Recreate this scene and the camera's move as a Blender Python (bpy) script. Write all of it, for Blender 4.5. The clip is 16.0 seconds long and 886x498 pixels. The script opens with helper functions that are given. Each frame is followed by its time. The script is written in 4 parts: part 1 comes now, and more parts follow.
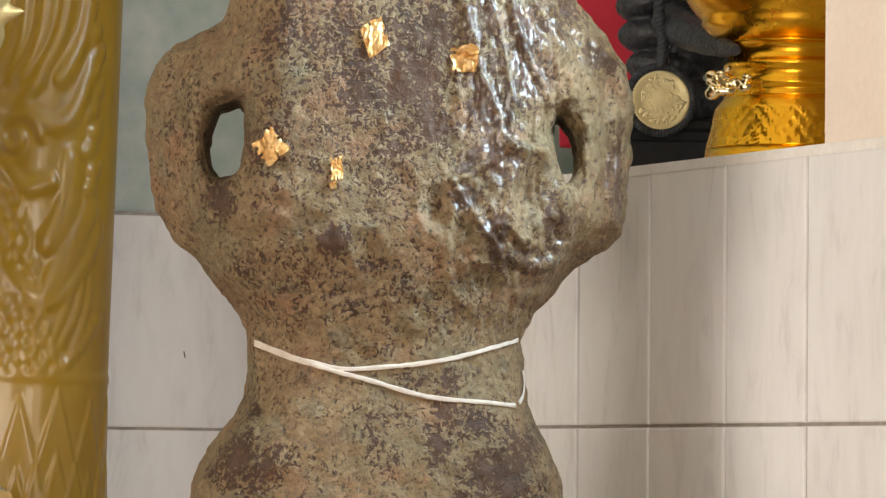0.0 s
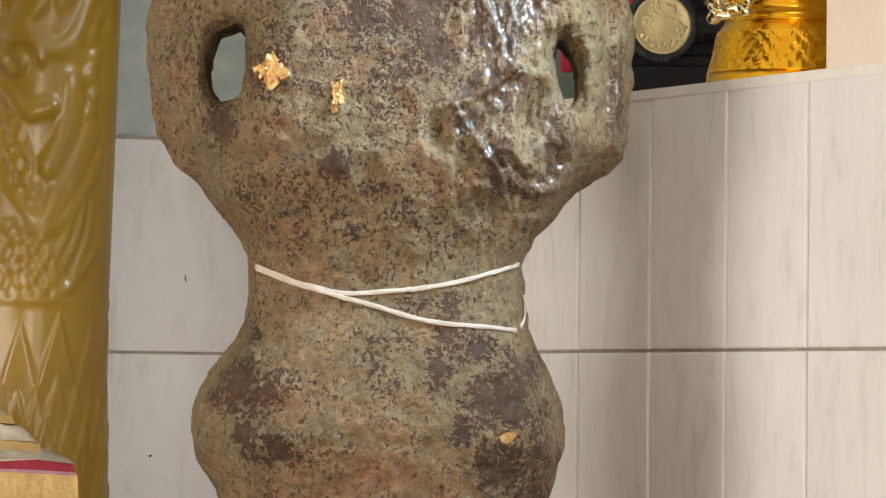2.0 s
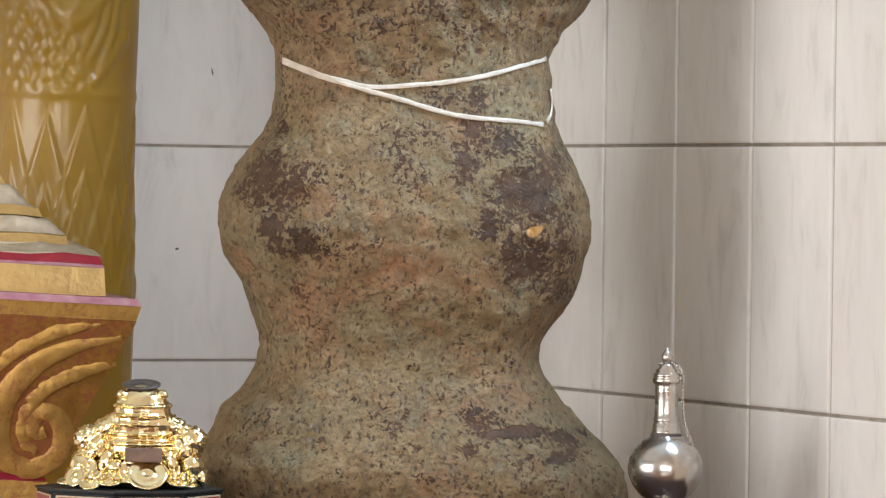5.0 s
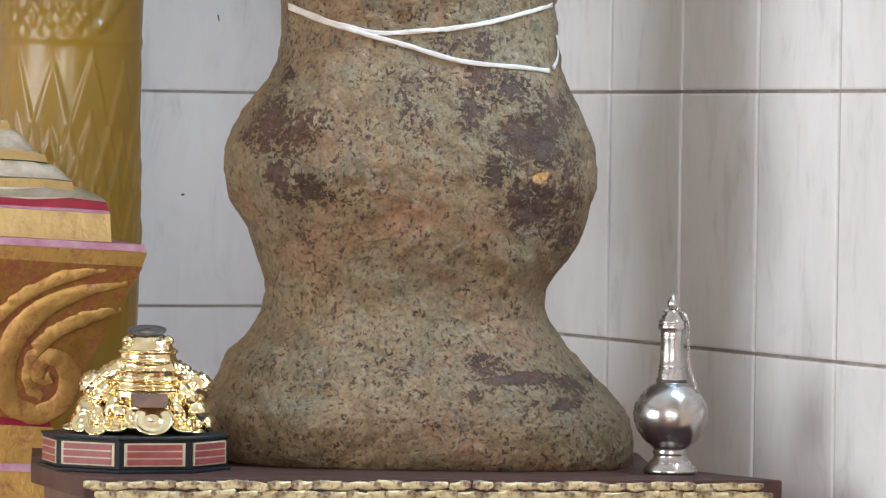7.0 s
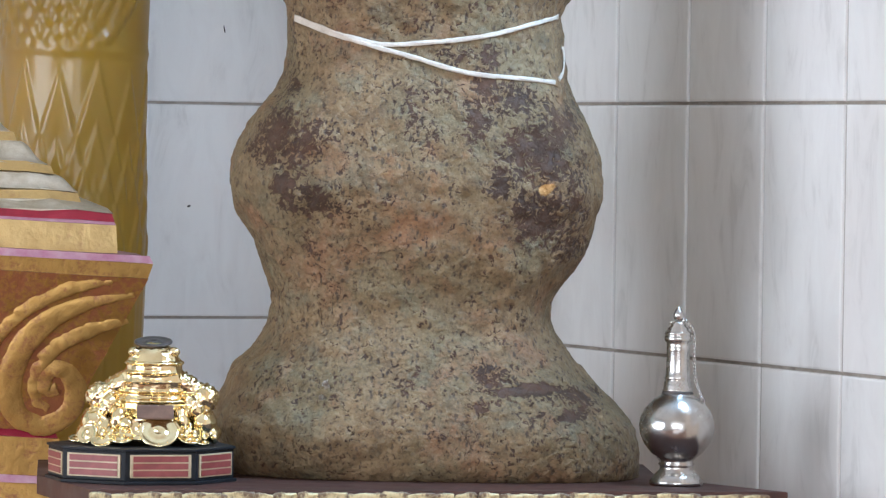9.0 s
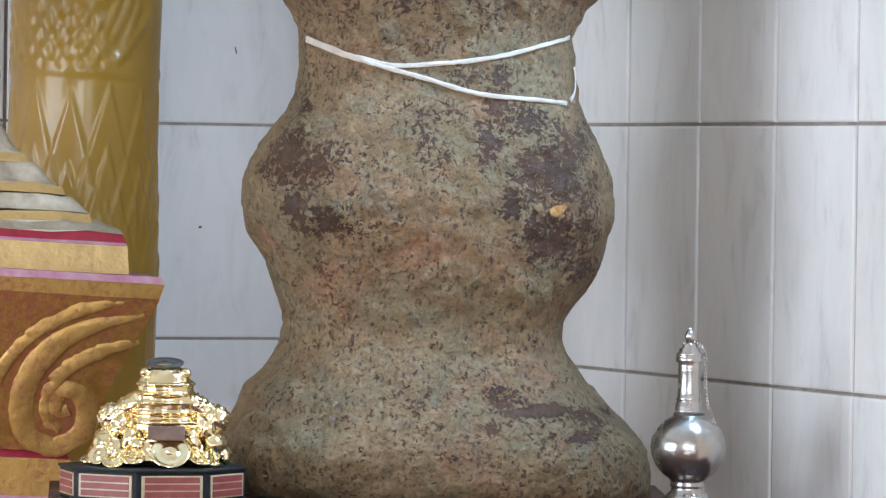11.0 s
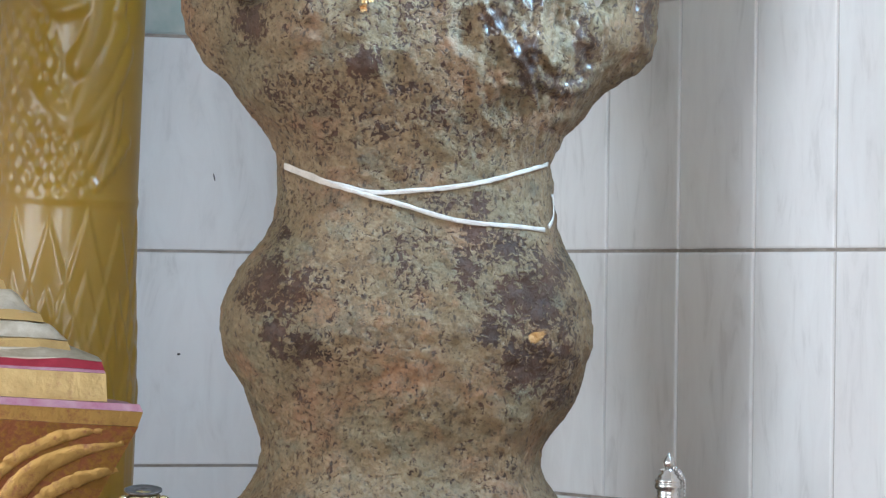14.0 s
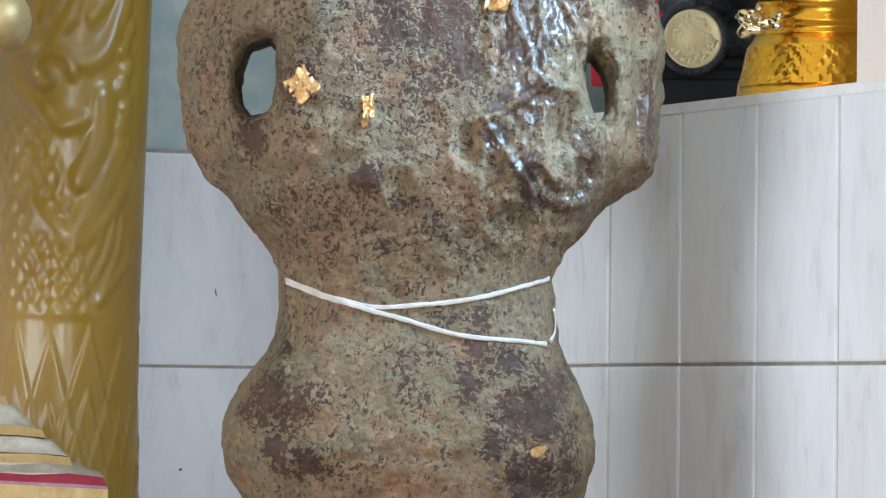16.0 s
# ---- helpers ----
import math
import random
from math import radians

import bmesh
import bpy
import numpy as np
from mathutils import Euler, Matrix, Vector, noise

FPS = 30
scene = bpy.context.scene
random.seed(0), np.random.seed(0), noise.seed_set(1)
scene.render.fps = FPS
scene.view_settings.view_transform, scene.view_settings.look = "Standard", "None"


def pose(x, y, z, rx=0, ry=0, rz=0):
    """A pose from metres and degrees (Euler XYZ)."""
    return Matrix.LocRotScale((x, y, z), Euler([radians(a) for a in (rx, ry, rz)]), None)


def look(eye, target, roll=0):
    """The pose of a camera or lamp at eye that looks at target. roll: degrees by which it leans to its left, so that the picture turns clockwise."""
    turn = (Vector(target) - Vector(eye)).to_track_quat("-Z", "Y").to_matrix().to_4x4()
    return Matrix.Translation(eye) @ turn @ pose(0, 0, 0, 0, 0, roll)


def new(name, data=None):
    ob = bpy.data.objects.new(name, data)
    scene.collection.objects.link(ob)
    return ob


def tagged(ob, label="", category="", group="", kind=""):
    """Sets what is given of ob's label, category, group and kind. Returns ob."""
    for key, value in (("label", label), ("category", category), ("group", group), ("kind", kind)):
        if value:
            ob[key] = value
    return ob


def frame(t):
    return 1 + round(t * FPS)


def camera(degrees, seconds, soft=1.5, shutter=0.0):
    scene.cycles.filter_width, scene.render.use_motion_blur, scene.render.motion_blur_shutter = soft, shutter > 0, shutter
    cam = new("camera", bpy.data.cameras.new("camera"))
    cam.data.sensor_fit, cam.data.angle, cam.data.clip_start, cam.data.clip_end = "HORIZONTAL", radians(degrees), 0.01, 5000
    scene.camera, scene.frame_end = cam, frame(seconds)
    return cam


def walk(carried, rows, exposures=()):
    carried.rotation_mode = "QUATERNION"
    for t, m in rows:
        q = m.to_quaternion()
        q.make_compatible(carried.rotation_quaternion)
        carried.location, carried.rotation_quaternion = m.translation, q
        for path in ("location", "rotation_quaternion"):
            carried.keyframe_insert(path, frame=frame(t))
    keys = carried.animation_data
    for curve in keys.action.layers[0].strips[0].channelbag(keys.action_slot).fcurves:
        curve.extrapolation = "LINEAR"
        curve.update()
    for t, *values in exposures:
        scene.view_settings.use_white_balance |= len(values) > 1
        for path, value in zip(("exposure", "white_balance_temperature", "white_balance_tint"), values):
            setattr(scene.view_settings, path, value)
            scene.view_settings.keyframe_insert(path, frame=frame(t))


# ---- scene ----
import collections
from mathutils.bvhtree import BVHTree

# ---------------------------------------------------------------- camera: a long lens turned by hand on one spot
cam = camera(9.96, 16.0, soft=1.3)
EYE = (0.0, 0.0, 1.30)
ROWS = [
    (0.0, 92.507, -0.546, -0.364),
    (0.5, 92.382, -0.534, -0.373),
    (1.0, 92.370, -0.549, -0.362),
    (1.5, 92.155, -0.549, -0.367),
    (2.0, 91.656, -0.631, -0.355),
    (2.5, 91.284, -0.705, -0.248),
    (3.0, 90.760, -0.677, -0.228),
    (3.5, 90.356, -0.759, -0.171),
    (4.0, 90.023, -0.765, -0.112),
    (4.5, 89.642, -0.767, -0.044),
    (5.0, 89.330, -0.799, -0.055),
    (7.5, 88.700, -0.890, 0.020),
    (8.0, 88.770, -0.838, 0.070),
    (10.5, 88.976, -0.999, 0.098),
    (11.0, 89.086, -0.885, 0.208),
    (11.5, 89.153, -0.868, 0.193),
    (12.0, 89.427, -0.748, 0.111),
    (12.5, 89.715, -0.807, 0.092),
    (13.0, 89.972, -0.791, 0.033),
    (13.5, 90.224, -0.816, 0.004),
    (14.0, 90.517, -0.803, -0.035),
    (14.5, 90.957, -0.726, -0.006),
    (15.0, 91.348, -0.747, -0.002),
    (15.5, 91.523, -0.669, 0.024),
    (16.0, 91.808, -0.661, -0.014),
]
EXPOSURES = [(0.0, -0.05, 6950, 10), (3.0, 0.0, 6780, 9), (5.0, 0.04, 6380, 9), (7.5, 0.12, 5620, 8), (11.0, 0.12, 5330, 6), (14.5, 0.09, 5290, 4), (16.0, 0.08, 5300, 4)]
walk(cam, [(t, pose(*EYE, rx, ry, rz)) for t, rx, ry, rz in ROWS], EXPOSURES)

# the room's own axes: n off the tiled side wall, u along it towards the camera
ROOM = pose(0.2013, 6.1800, 0, 0, 0, 203.02)
LEDGE = 1.665          # top of the capped side wall
TILE_TOP = 1.658
TABLE = 0.9324         # altar table's top
BACK = -1.075          # u of the back wall


def room(n, u, z):
    return ROOM @ Vector((n, u, z))


# ---------------------------------------------------------------- light
world = bpy.data.worlds.new("sky")
scene.world = world
world.use_nodes = True
sky = world.node_tree.nodes.new("ShaderNodeTexSky")
sky.sky_type, sky.sun_disc, sky.sun_elevation, sky.sun_rotation = "NISHITA", False, radians(50), radians(120)
world.node_tree.links.new(sky.outputs[0], world.node_tree.nodes["Background"].inputs[0])
world.node_tree.nodes["Background"].inputs[1].default_value = 0.10


def window_light(name, centre, towards, width, height, power, colour):
    d = bpy.data.lights.new(name, "AREA")
    d.shape, d.size, d.size_y, d.energy, d.color = "RECTANGLE", width, height, power, colour
    ob = new(name, d)
    ob.matrix_world = look(centre, towards)
    return ob


SIDE_WINDOW = (0.80, 1.12, 1.70, 2.70)      # u0, u1, z0, z1 in the tiled side wall
window_light("side_window_light", room(-0.04, 0.96, 2.20), room(1.2, 0.8, 1.75), 0.29, 0.95, 56, (0.54, 0.77, 1.0))
window_light("door_light", room(2.3, 9.05, 1.45), room(2.3, 0, 1.3), 1.3, 2.4, 62, (1.0, 0.96, 0.91))
# added fill for the side wall, through an unseen opening behind the camera
window_light("far_side_light", room(4.55, 7.75, 1.8), room(0, 0.6, 1.3), 2.2, 1.6, 175, (1.0, 0.94, 0.87))
window_light("near_side_light", room(4.55, 1.15, 1.30), room(0, 0.3, 1.25), 2.2, 1.5, 104, (1.0, 0.96, 0.92))


# ---------------------------------------------------------------- materials
class Mat:
    """A node material with short ways to mix textures."""

    def __init__(self, name, rough=0.5, metal=0.0, spec=0.5, coat=0.0):
        self.m = bpy.data.materials.new(name)
        self.m.use_nodes = True
        self.t = self.m.node_tree
        self.b = self.t.nodes["Principled BSDF"]
        self.b.inputs["Roughness"].default_value = rough
        self.b.inputs["Metallic"].default_value = metal
        self.b.inputs["Specular IOR Level"].default_value = spec
        self.b.inputs["Coat Weight"].default_value = coat
        self.b.inputs["Coat Roughness"].default_value = 0.12
        self.co = self.t.nodes.new("ShaderNodeTexCoord").outputs["Object"]

    def node(self, kind, **values):
        n = self.t.nodes.new(kind)
        for k, v in values.items():
            n.inputs[k.replace("_", " ")].default_value = v
        return n

    def link(self, a, b):
        self.t.links.new(a, b)

    def mapped(self, scale=(1, 1, 1), turn=(0, 0, 0), shift=(0, 0, 0)):
        n = self.node("ShaderNodeMapping", Scale=scale, Rotation=turn, Location=shift)
        self.link(self.co, n.inputs["Vector"])
        return n.outputs[0]

    def noise(self, scale, detail=4.0, rough=0.55, at=None, distort=0.0):
        n = self.node("ShaderNodeTexNoise", Scale=scale, Detail=detail, Roughness=rough, Distortion=distort)
        self.link(at or self.co, n.inputs["Vector"])
        return n.outputs["Fac"]

    def cells(self, scale, at=None, feature="F1"):
        n = self.node("ShaderNodeTexVoronoi", Scale=scale)
        n.feature = feature
        self.link(at or self.co, n.inputs["Vector"])
        return n.outputs["Distance"]

    def ramp(self, fac, *stops):
        n = self.t.nodes.new("ShaderNodeValToRGB")
        e = n.color_ramp.elements
        while len(e) < len(stops):
            e.new(0.5)
        for k, (p, c) in zip(e, stops):
            k.position = p
            k.color = (c, c, c, 1) if isinstance(c, (int, float)) else (*c, 1)
        self.link(fac, n.inputs[0])
        return n.outputs[0]

    def mix(self, fac, a, b, mode="MIX"):
        n = self.t.nodes.new("ShaderNodeMix")
        n.data_type, n.blend_type = "RGBA", mode
        for v, k in ((fac, 0), (a, 6), (b, 7)):
            if isinstance(v, (int, float)):
                n.inputs[k].default_value = v if k == 0 else (v, v, v, 1)
            elif isinstance(v, tuple):
                n.inputs[k].default_value = (*v, 1)
            else:
                self.link(v, n.inputs[k])
        return n.outputs[2]

    def maths(self, op, a, b=0.0, clamp=False):
        n = self.t.nodes.new("ShaderNodeMath")
        n.operation, n.use_clamp = op, clamp
        for v, k in ((a, 0), (b, 1)):
            if isinstance(v, (int, float)):
                n.inputs[k].default_value = v
            else:
                self.link(v, n.inputs[k])
        return n.outputs[0]

    def colour(self, c):
        if isinstance(c, tuple):
            self.b.inputs["Base Color"].default_value = (*c, 1)
        else:
            self.link(c, self.b.inputs["Base Color"])
        return self

    def roughness(self, r):
        self.link(r, self.b.inputs["Roughness"])
        return self

    def bump(self, height, strength=0.3, distance=0.002):
        n = self.node("ShaderNodeBump", Strength=strength, Distance=distance)
        self.link(height, n.inputs["Height"])
        self.link(n.outputs[0], self.b.inputs["Normal"])
        return self

    def random(self):
        return self.t.nodes.new("ShaderNodeObjectInfo").outputs["Random"]


# x, z, half width, half height and strength, on the figure's front
WORN = ((-0.0597, 0.8246, 0.0996, 0.0934, 0.085), (0.0182, 0.8379, 0.0747, 0.0871, 0.13), (-0.0836, 0.7244, 0.0996, 0.0747, 0.05), (-0.0021, 0.6815, 0.0685, 0.0498, 0.06), (-0.2151, 0.773, 0.0436, 0.0747, 0.03), (-0.1016, 0.5755, 0.0747, 0.0498, 0.05), (0.0231, 0.5647, 0.0685, 0.0498, 0.04), (-0.166, 0.3773, 0.0274, 0.0361, 0.19), (-0.1878, 0.3726, 0.0149, 0.0224, 0.135), (-0.1379, 0.3671, 0.0324, 0.0373, 0.135), (-0.156, 0.3295, 0.0199, 0.0212, 0.19), (-0.1246, 0.305, 0.0212, 0.0249, 0.135), (-0.1301, 0.2583, 0.0112, 0.0137, 0.09), (-0.1513, 0.4384, 0.0124, 0.0224, 0.135), (-0.1538, 0.3046, 0.0137, 0.0162, 0.135), (0.1174, 0.3602, 0.0473, 0.0386, 0.19), (0.1246, 0.2919, 0.0461, 0.0373, 0.19), (0.1659, 0.3186, 0.0212, 0.0529, 0.135), (0.0915, 0.4233, 0.0448, 0.0237, 0.135), (0.0503, 0.3947, 0.0212, 0.0299, 0.19), (-0.0223, 0.4185, 0.0261, 0.0386, 0.09), (0.0786, 0.3298, 0.0174, 0.0212, 0.19), (0.1461, 0.3961, 0.0274, 0.0324, 0.135), (0.0646, 0.4366, 0.0199, 0.0149, 0.19), (0.1562, 0.2594, 0.0274, 0.0199, 0.135), (0.002, 0.3785, 0.0162, 0.0249, 0.09), (0.0743, 0.1149, 0.0361, 0.0137, 0.135), (0.1151, 0.0986, 0.0461, 0.0093, 0.3), (0.0624, 0.0791, 0.0149, 0.0068, 0.19), (0.1681, 0.0957, 0.0311, 0.0124, 0.135), (0.1559, 0.078, 0.0386, 0.0062, 0.19), (-0.0254, 0.1165, 0.0274, 0.0162, 0.07), (0.0617, 0.4656, 0.0187, 0.0224, 0.17), (0.0243, 0.47, 0.0249, 0.0137, 0.115), (-0.0196, 0.4944, 0.0174, 0.0112, 0.07), (-0.0636, 0.6227, 0.0191, 0.0287, 0.22), (-0.0147, 0.5953, 0.0324, 0.01, 0.115), (-0.061, 0.5635, 0.0212, 0.01, 0.115), (-0.1011, 0.5393, 0.0212, 0.0149, 0.07), (-0.1578, 0.5872, 0.0149, 0.0274, 0.07), (-0.0358, 0.5471, 0.0274, 0.01, 0.115), (0.0124, 0.4275, 0.0162, 0.0162, 0.09), (-0.192, 0.6671, 0.0187, 0.0249, 0.26), (-0.0344, 0.7936, 0.0438, 0.065, 0.165), (-0.06, 0.8496, 0.0315, 0.0616, 0.12), (0.0186, 0.7941, 0.0452, 0.0616, 0.165), (0.0439, 0.7537, 0.0315, 0.0397, 0.22), (0.0037, 0.724, 0.0384, 0.0315, 0.12), (-0.1336, 0.7332, 0.0452, 0.0452, 0.12), (0.0523, 0.8633, 0.0274, 0.041, 0.165), (-0.1099, 0.8491, 0.041, 0.048, 0.1))
LACQUERED = ((0.1012, 0.8388, 0.0286, 0.0747), (0.1156, 0.7638, 0.0361, 0.0498), (0.1493, 0.833, 0.0274, 0.0809), (0.1086, 0.7075, 0.0448, 0.0349), (0.0884, 0.6711, 0.0212, 0.0212), (0.1156, 0.6202, 0.0162, 0.0448), (0.1545, 0.5969, 0.0349, 0.0174), (0.184, 0.6458, 0.0162, 0.0498), (0.1896, 0.8678, 0.0286, 0.0311), (0.2496, 0.7027, 0.0174, 0.0622), (0.2336, 0.8338, 0.0274, 0.0224))
DRY = ((0.157, 0.6705, 0.0212, 0.0398), (0.2439, 0.7964, 0.0187, 0.0249), (0.2127, 0.7211, 0.0187, 0.0685), (0.2291, 0.6213, 0.0249, 0.0249))
RUSTY = ((-0.0411, 0.3436, 0.0224, 0.0249), (0.0053, 0.363, 0.0162, 0.0249), (0.012, 0.3288, 0.0124, 0.0187), (0.0722, 0.255, 0.0311, 0.0187), (-0.0214, 0.2723, 0.0373, 0.0373), (0.0364, 0.3634, 0.0062, 0.0087))


def stone_material():
    m = Mat("weathered_lacquered_stone", 0.6, 0, 0.35)
    big = m.noise(6, 3, 0.6)
    mid = m.noise(46, 5, 0.65, distort=0.4)
    fine = m.noise(160, 4, 0.62, distort=0.8)
    flow = m.mapped(scale=(1.25, 1, 0.62))
    # pale crust of changing hue
    base = m.ramp(mid, (0.34, (0.132, 0.083, 0.040)), (0.50, (0.190, 0.124, 0.060)), (0.66, (0.245, 0.170, 0.088)))
    base = m.mix(m.ramp(m.noise(9, 4, 0.6), (0.45, 0.0), (0.62, 0.65)), base, (0.158, 0.124, 0.064))
    base = m.mix(m.ramp(m.noise(15, 5, 0.65), (0.52, 0.0), (0.66, 0.65)), base, (0.225, 0.112, 0.055))
    base = m.mix(m.ramp(m.noise(26, 4, 0.65, at=m.mapped(shift=(3, 1, 7))), (0.54, 0.0), (0.66, 0.40)), base, (0.112, 0.112, 0.074))

    def mask(name):
        n = m.t.nodes.new("ShaderNodeAttribute")
        n.attribute_name = name
        return n.outputs["Fac"]
    rust = m.maths("MULTIPLY", mask("rust"), m.ramp(m.noise(60, 4, 0.6), (0.42, 0.0), (0.58, 0.7)))
    base = m.mix(rust, base, (0.25, 0.125, 0.055))
    # small dark pits, drawn out upright
    pits = m.maths("ADD", m.cells(95, at=flow), m.maths("MULTIPLY", m.noise(180, 3, 0.6), 0.9))
    base = m.mix(m.ramp(pits, (0.56, 0.85), (0.68, 0.0)), base, (0.050, 0.032, 0.020))
    grains = m.noise(240, 3, 0.65)
    base = m.mix(m.ramp(grains, (0.36, 0.5), (0.46, 0.0)), base, (0.070, 0.046, 0.027))
    base = m.mix(m.ramp(grains, (0.56, 0.0), (0.68, 0.35)), base, (0.29, 0.215, 0.125))
    # where the crust is gone the dark brown lacquer shows
    wear = mask("wear")
    gloss = m.maths("MULTIPLY", mask("lacquer"), m.ramp(m.noise(34, 4, 0.6, at=flow), (0.36, 0.40), (0.52, 1.0)))
    bare = m.maths("ADD", m.maths("MULTIPLY", fine, 0.78), m.maths("MULTIPLY", mid, 0.22))
    bare = m.maths("ADD", bare, m.maths("MULTIPLY", m.maths("SUBTRACT", big, 0.5), 0.12))
    bare = m.maths("ADD", bare, wear)
    bare = m.maths("ADD", bare, m.maths("MULTIPLY", gloss, 0.15))
    dark = m.ramp(m.noise(28, 4, 0.6, at=m.mapped(shift=(9, 2, 4))), (0.35, (0.036, 0.017, 0.009)), (0.65, (0.076, 0.035, 0.018)))
    base = m.mix(m.ramp(bare, (0.578, 0.0), (0.600, 0.94)), base, dark)
    base = m.mix(m.ramp(m.maths("ADD", mask("ochre"), m.maths("MULTIPLY", fine, 0.6)), (0.55, 0.0), (0.75, 1.0)), base, (0.46, 0.25, 0.08))
    m.colour(base)
    m.roughness(m.mix(gloss, 0.64, 0.28))
    m.link(m.maths("MULTIPLY", gloss, 0.95), m.b.inputs["Coat Weight"])
    h = m.mix(0.5, m.ramp(mid, (0.3, 0.0), (0.7, 1.0)), m.ramp(bare, (0.50, 1.0), (0.68, 0.0)))
    h = m.mix(0.22, h, m.cells(120))
    h = m.mix(0.20, h, m.mix(0.5, m.noise(230, 4, 0.7, distort=0.5), pits))
    # the lacquer lies in upright runs
    h = m.mix(m.maths("MULTIPLY", gloss, 0.9), h, m.noise(120, 5, 0.68, at=m.mapped(scale=(1.4, 1, 0.6)), distort=0.8))
    m.bump(h, 1.0, 0.0058)
    return m.m


def tile_material():
    m = Mat("glazed_pale_tile", 0.16, 0, 0.5)
    r = m.random()
    off = m.node("ShaderNodeCombineXYZ")
    m.link(m.maths("MULTIPLY", r, 13.0), off.inputs[0])
    m.link(m.maths("MULTIPLY", r, 7.0), off.inputs[2])
    v = m.t.nodes.new("ShaderNodeVectorMath")
    v.operation = "ADD"
    m.link(m.co, v.inputs[0])
    m.link(off.outputs[0], v.inputs[1])
    st = m.node("ShaderNodeMapping", Scale=(1.0, 4.2, 1.5), Rotation=(radians(-24), 0, 0))
    m.link(v.outputs[0], st.inputs[0])
    streak = m.noise(6, 6, 0.62, at=st.outputs[0], distort=0.8)
    cloud = m.noise(5, 3, 0.5, at=v.outputs[0])
    c = m.ramp(streak, (0.34, (0.66, 0.635, 0.61)), (0.44, (0.75, 0.725, 0.70)), (0.60, (0.79, 0.77, 0.745)))
    c = m.mix(m.ramp(cloud, (0.4, 0.0), (0.7, 0.5)), c, (0.775, 0.73, 0.70))
    c = m.mix(m.maths("MULTIPLY", r, 0.10), c, (0.66, 0.66, 0.64))
    m.colour(c)
    m.roughness(m.ramp(m.noise(40, 3), (0.3, 0.13), (0.8, 0.24)))
    m.bump(m.noise(14, 2, 0.5, at=v.outputs[0]), 0.10, 0.004)
    return m.m


def plain_material(name, a, b, scale=6, rough=0.6, metal=0.0, bump=0.15, fine=90, coat=0.0, distance=0.002, rough_to=None):
    m = Mat(name, rough, metal, 0.5, coat)
    f = m.mix(0.4, m.noise(scale, 5, 0.6), m.noise(fine, 3, 0.6))
    m.colour(m.ramp(f, (0.33, a), (0.66, b)))
    m.bump(m.mix(0.5, m.noise(scale * 4, 4), m.noise(fine, 3)), bump, distance)
    if rough_to is not None:
        m.roughness(m.ramp(m.noise(scale * 2, 4), (0.3, rough), (0.7, rough_to)))
    return m.m


def wax_material():
    m = Mat("yellow_wax", 0.36, 0, 0.45, 0.22)
    c = m.ramp(m.noise(5, 4, 0.55), (0.3, (0.28, 0.147, 0.008)), (0.7, (0.37, 0.210, 0.016)))
    c = m.mix(m.ramp(m.noise(60, 4, 0.7), (0.62, 0.0), (0.75, 0.35)), c, (0.36, 0.19, 0.03))
    m.colour(c)
    m.b.inputs["Subsurface Weight"].default_value = 0.12
    m.b.inputs["Subsurface Radius"].default_value = (1.0, 0.45, 0.08)
    m.b.inputs["Subsurface Scale"].default_value = 0.003
    m.bump(m.noise(90, 3), 0.08, 0.002)
    return m.m


def gilt_material(name="old_gilding", ground=(0.33, 0.13, 0.05), gold=(0.72, 0.44, 0.11), amount=0.42, rough=0.38, relief=0.55, metal=0.75):
    """Gold paint worn down to its red-brown ground."""
    m = Mat(name, rough)
    worn = m.mix(0.5, m.noise(16, 5, 0.6), m.noise(120, 4, 0.7))
    k = m.ramp(worn, (amount - 0.06, 0.0), (amount + 0.05, 1.0))
    g = m.mix(m.noise(45, 4), gold, tuple(x * 0.68 for x in gold))
    m.colour(m.mix(k, ground, g))
    m.link(m.maths("MULTIPLY", k, metal), m.b.inputs["Metallic"])
    m.roughness(m.ramp(m.noise(60, 4), (0.3, rough - 0.1), (0.7, rough + 0.15)))
    m.bump(m.mix(0.5, m.noise(120, 4), m.noise(30, 4)), relief, 0.004)
    return m.m


STONE = stone_material()
TILE = tile_material()
WAX = wax_material()
GROUT = plain_material("dirty_grout", (0.20, 0.165, 0.135), (0.40, 0.35, 0.30), 30, 0.9)
CEMENT = plain_material("pale_cement", (0.66, 0.61, 0.54), (0.79, 0.76, 0.70), 22, 0.85, bump=0.5, distance=0.004)
CREAM = plain_material("cream_plaster", (0.70, 0.58, 0.47), (0.78, 0.67, 0.56), 3, 0.75, bump=0.2)
WHITE = plain_material("white_plaster", (0.66, 0.63, 0.58), (0.76, 0.73, 0.68), 3, 0.8)
GREY = plain_material("grey_plaster", (0.38, 0.38, 0.37), (0.50, 0.50, 0.48), 4, 0.8)
FLOOR = plain_material("brown_floor_tile", (0.20, 0.10, 0.07), (0.30, 0.16, 0.11), 4, 0.25)
MARBLE = plain_material("teal_marbled_panel", (0.25, 0.35, 0.31), (0.53, 0.55, 0.50), 5, 0.3, bump=0.05, fine=22)
TABLE_WOOD = plain_material("red_brown_lacquered_wood", (0.032, 0.014, 0.010), (0.080, 0.032, 0.022), 9, 0.45, rough_to=0.65)
TABLE_WOOD.node_tree.nodes["Principled BSDF"].inputs["Specular IOR Level"].default_value = 0.3
OLD_WOOD = plain_material("dark_worn_wood", (0.07, 0.035, 0.022), (0.17, 0.09, 0.055), 14, 0.55)
CARVED = gilt_material("flaking_pale_gilding", (0.15, 0.095, 0.05), (0.74, 0.62, 0.36), 0.51, 0.55)
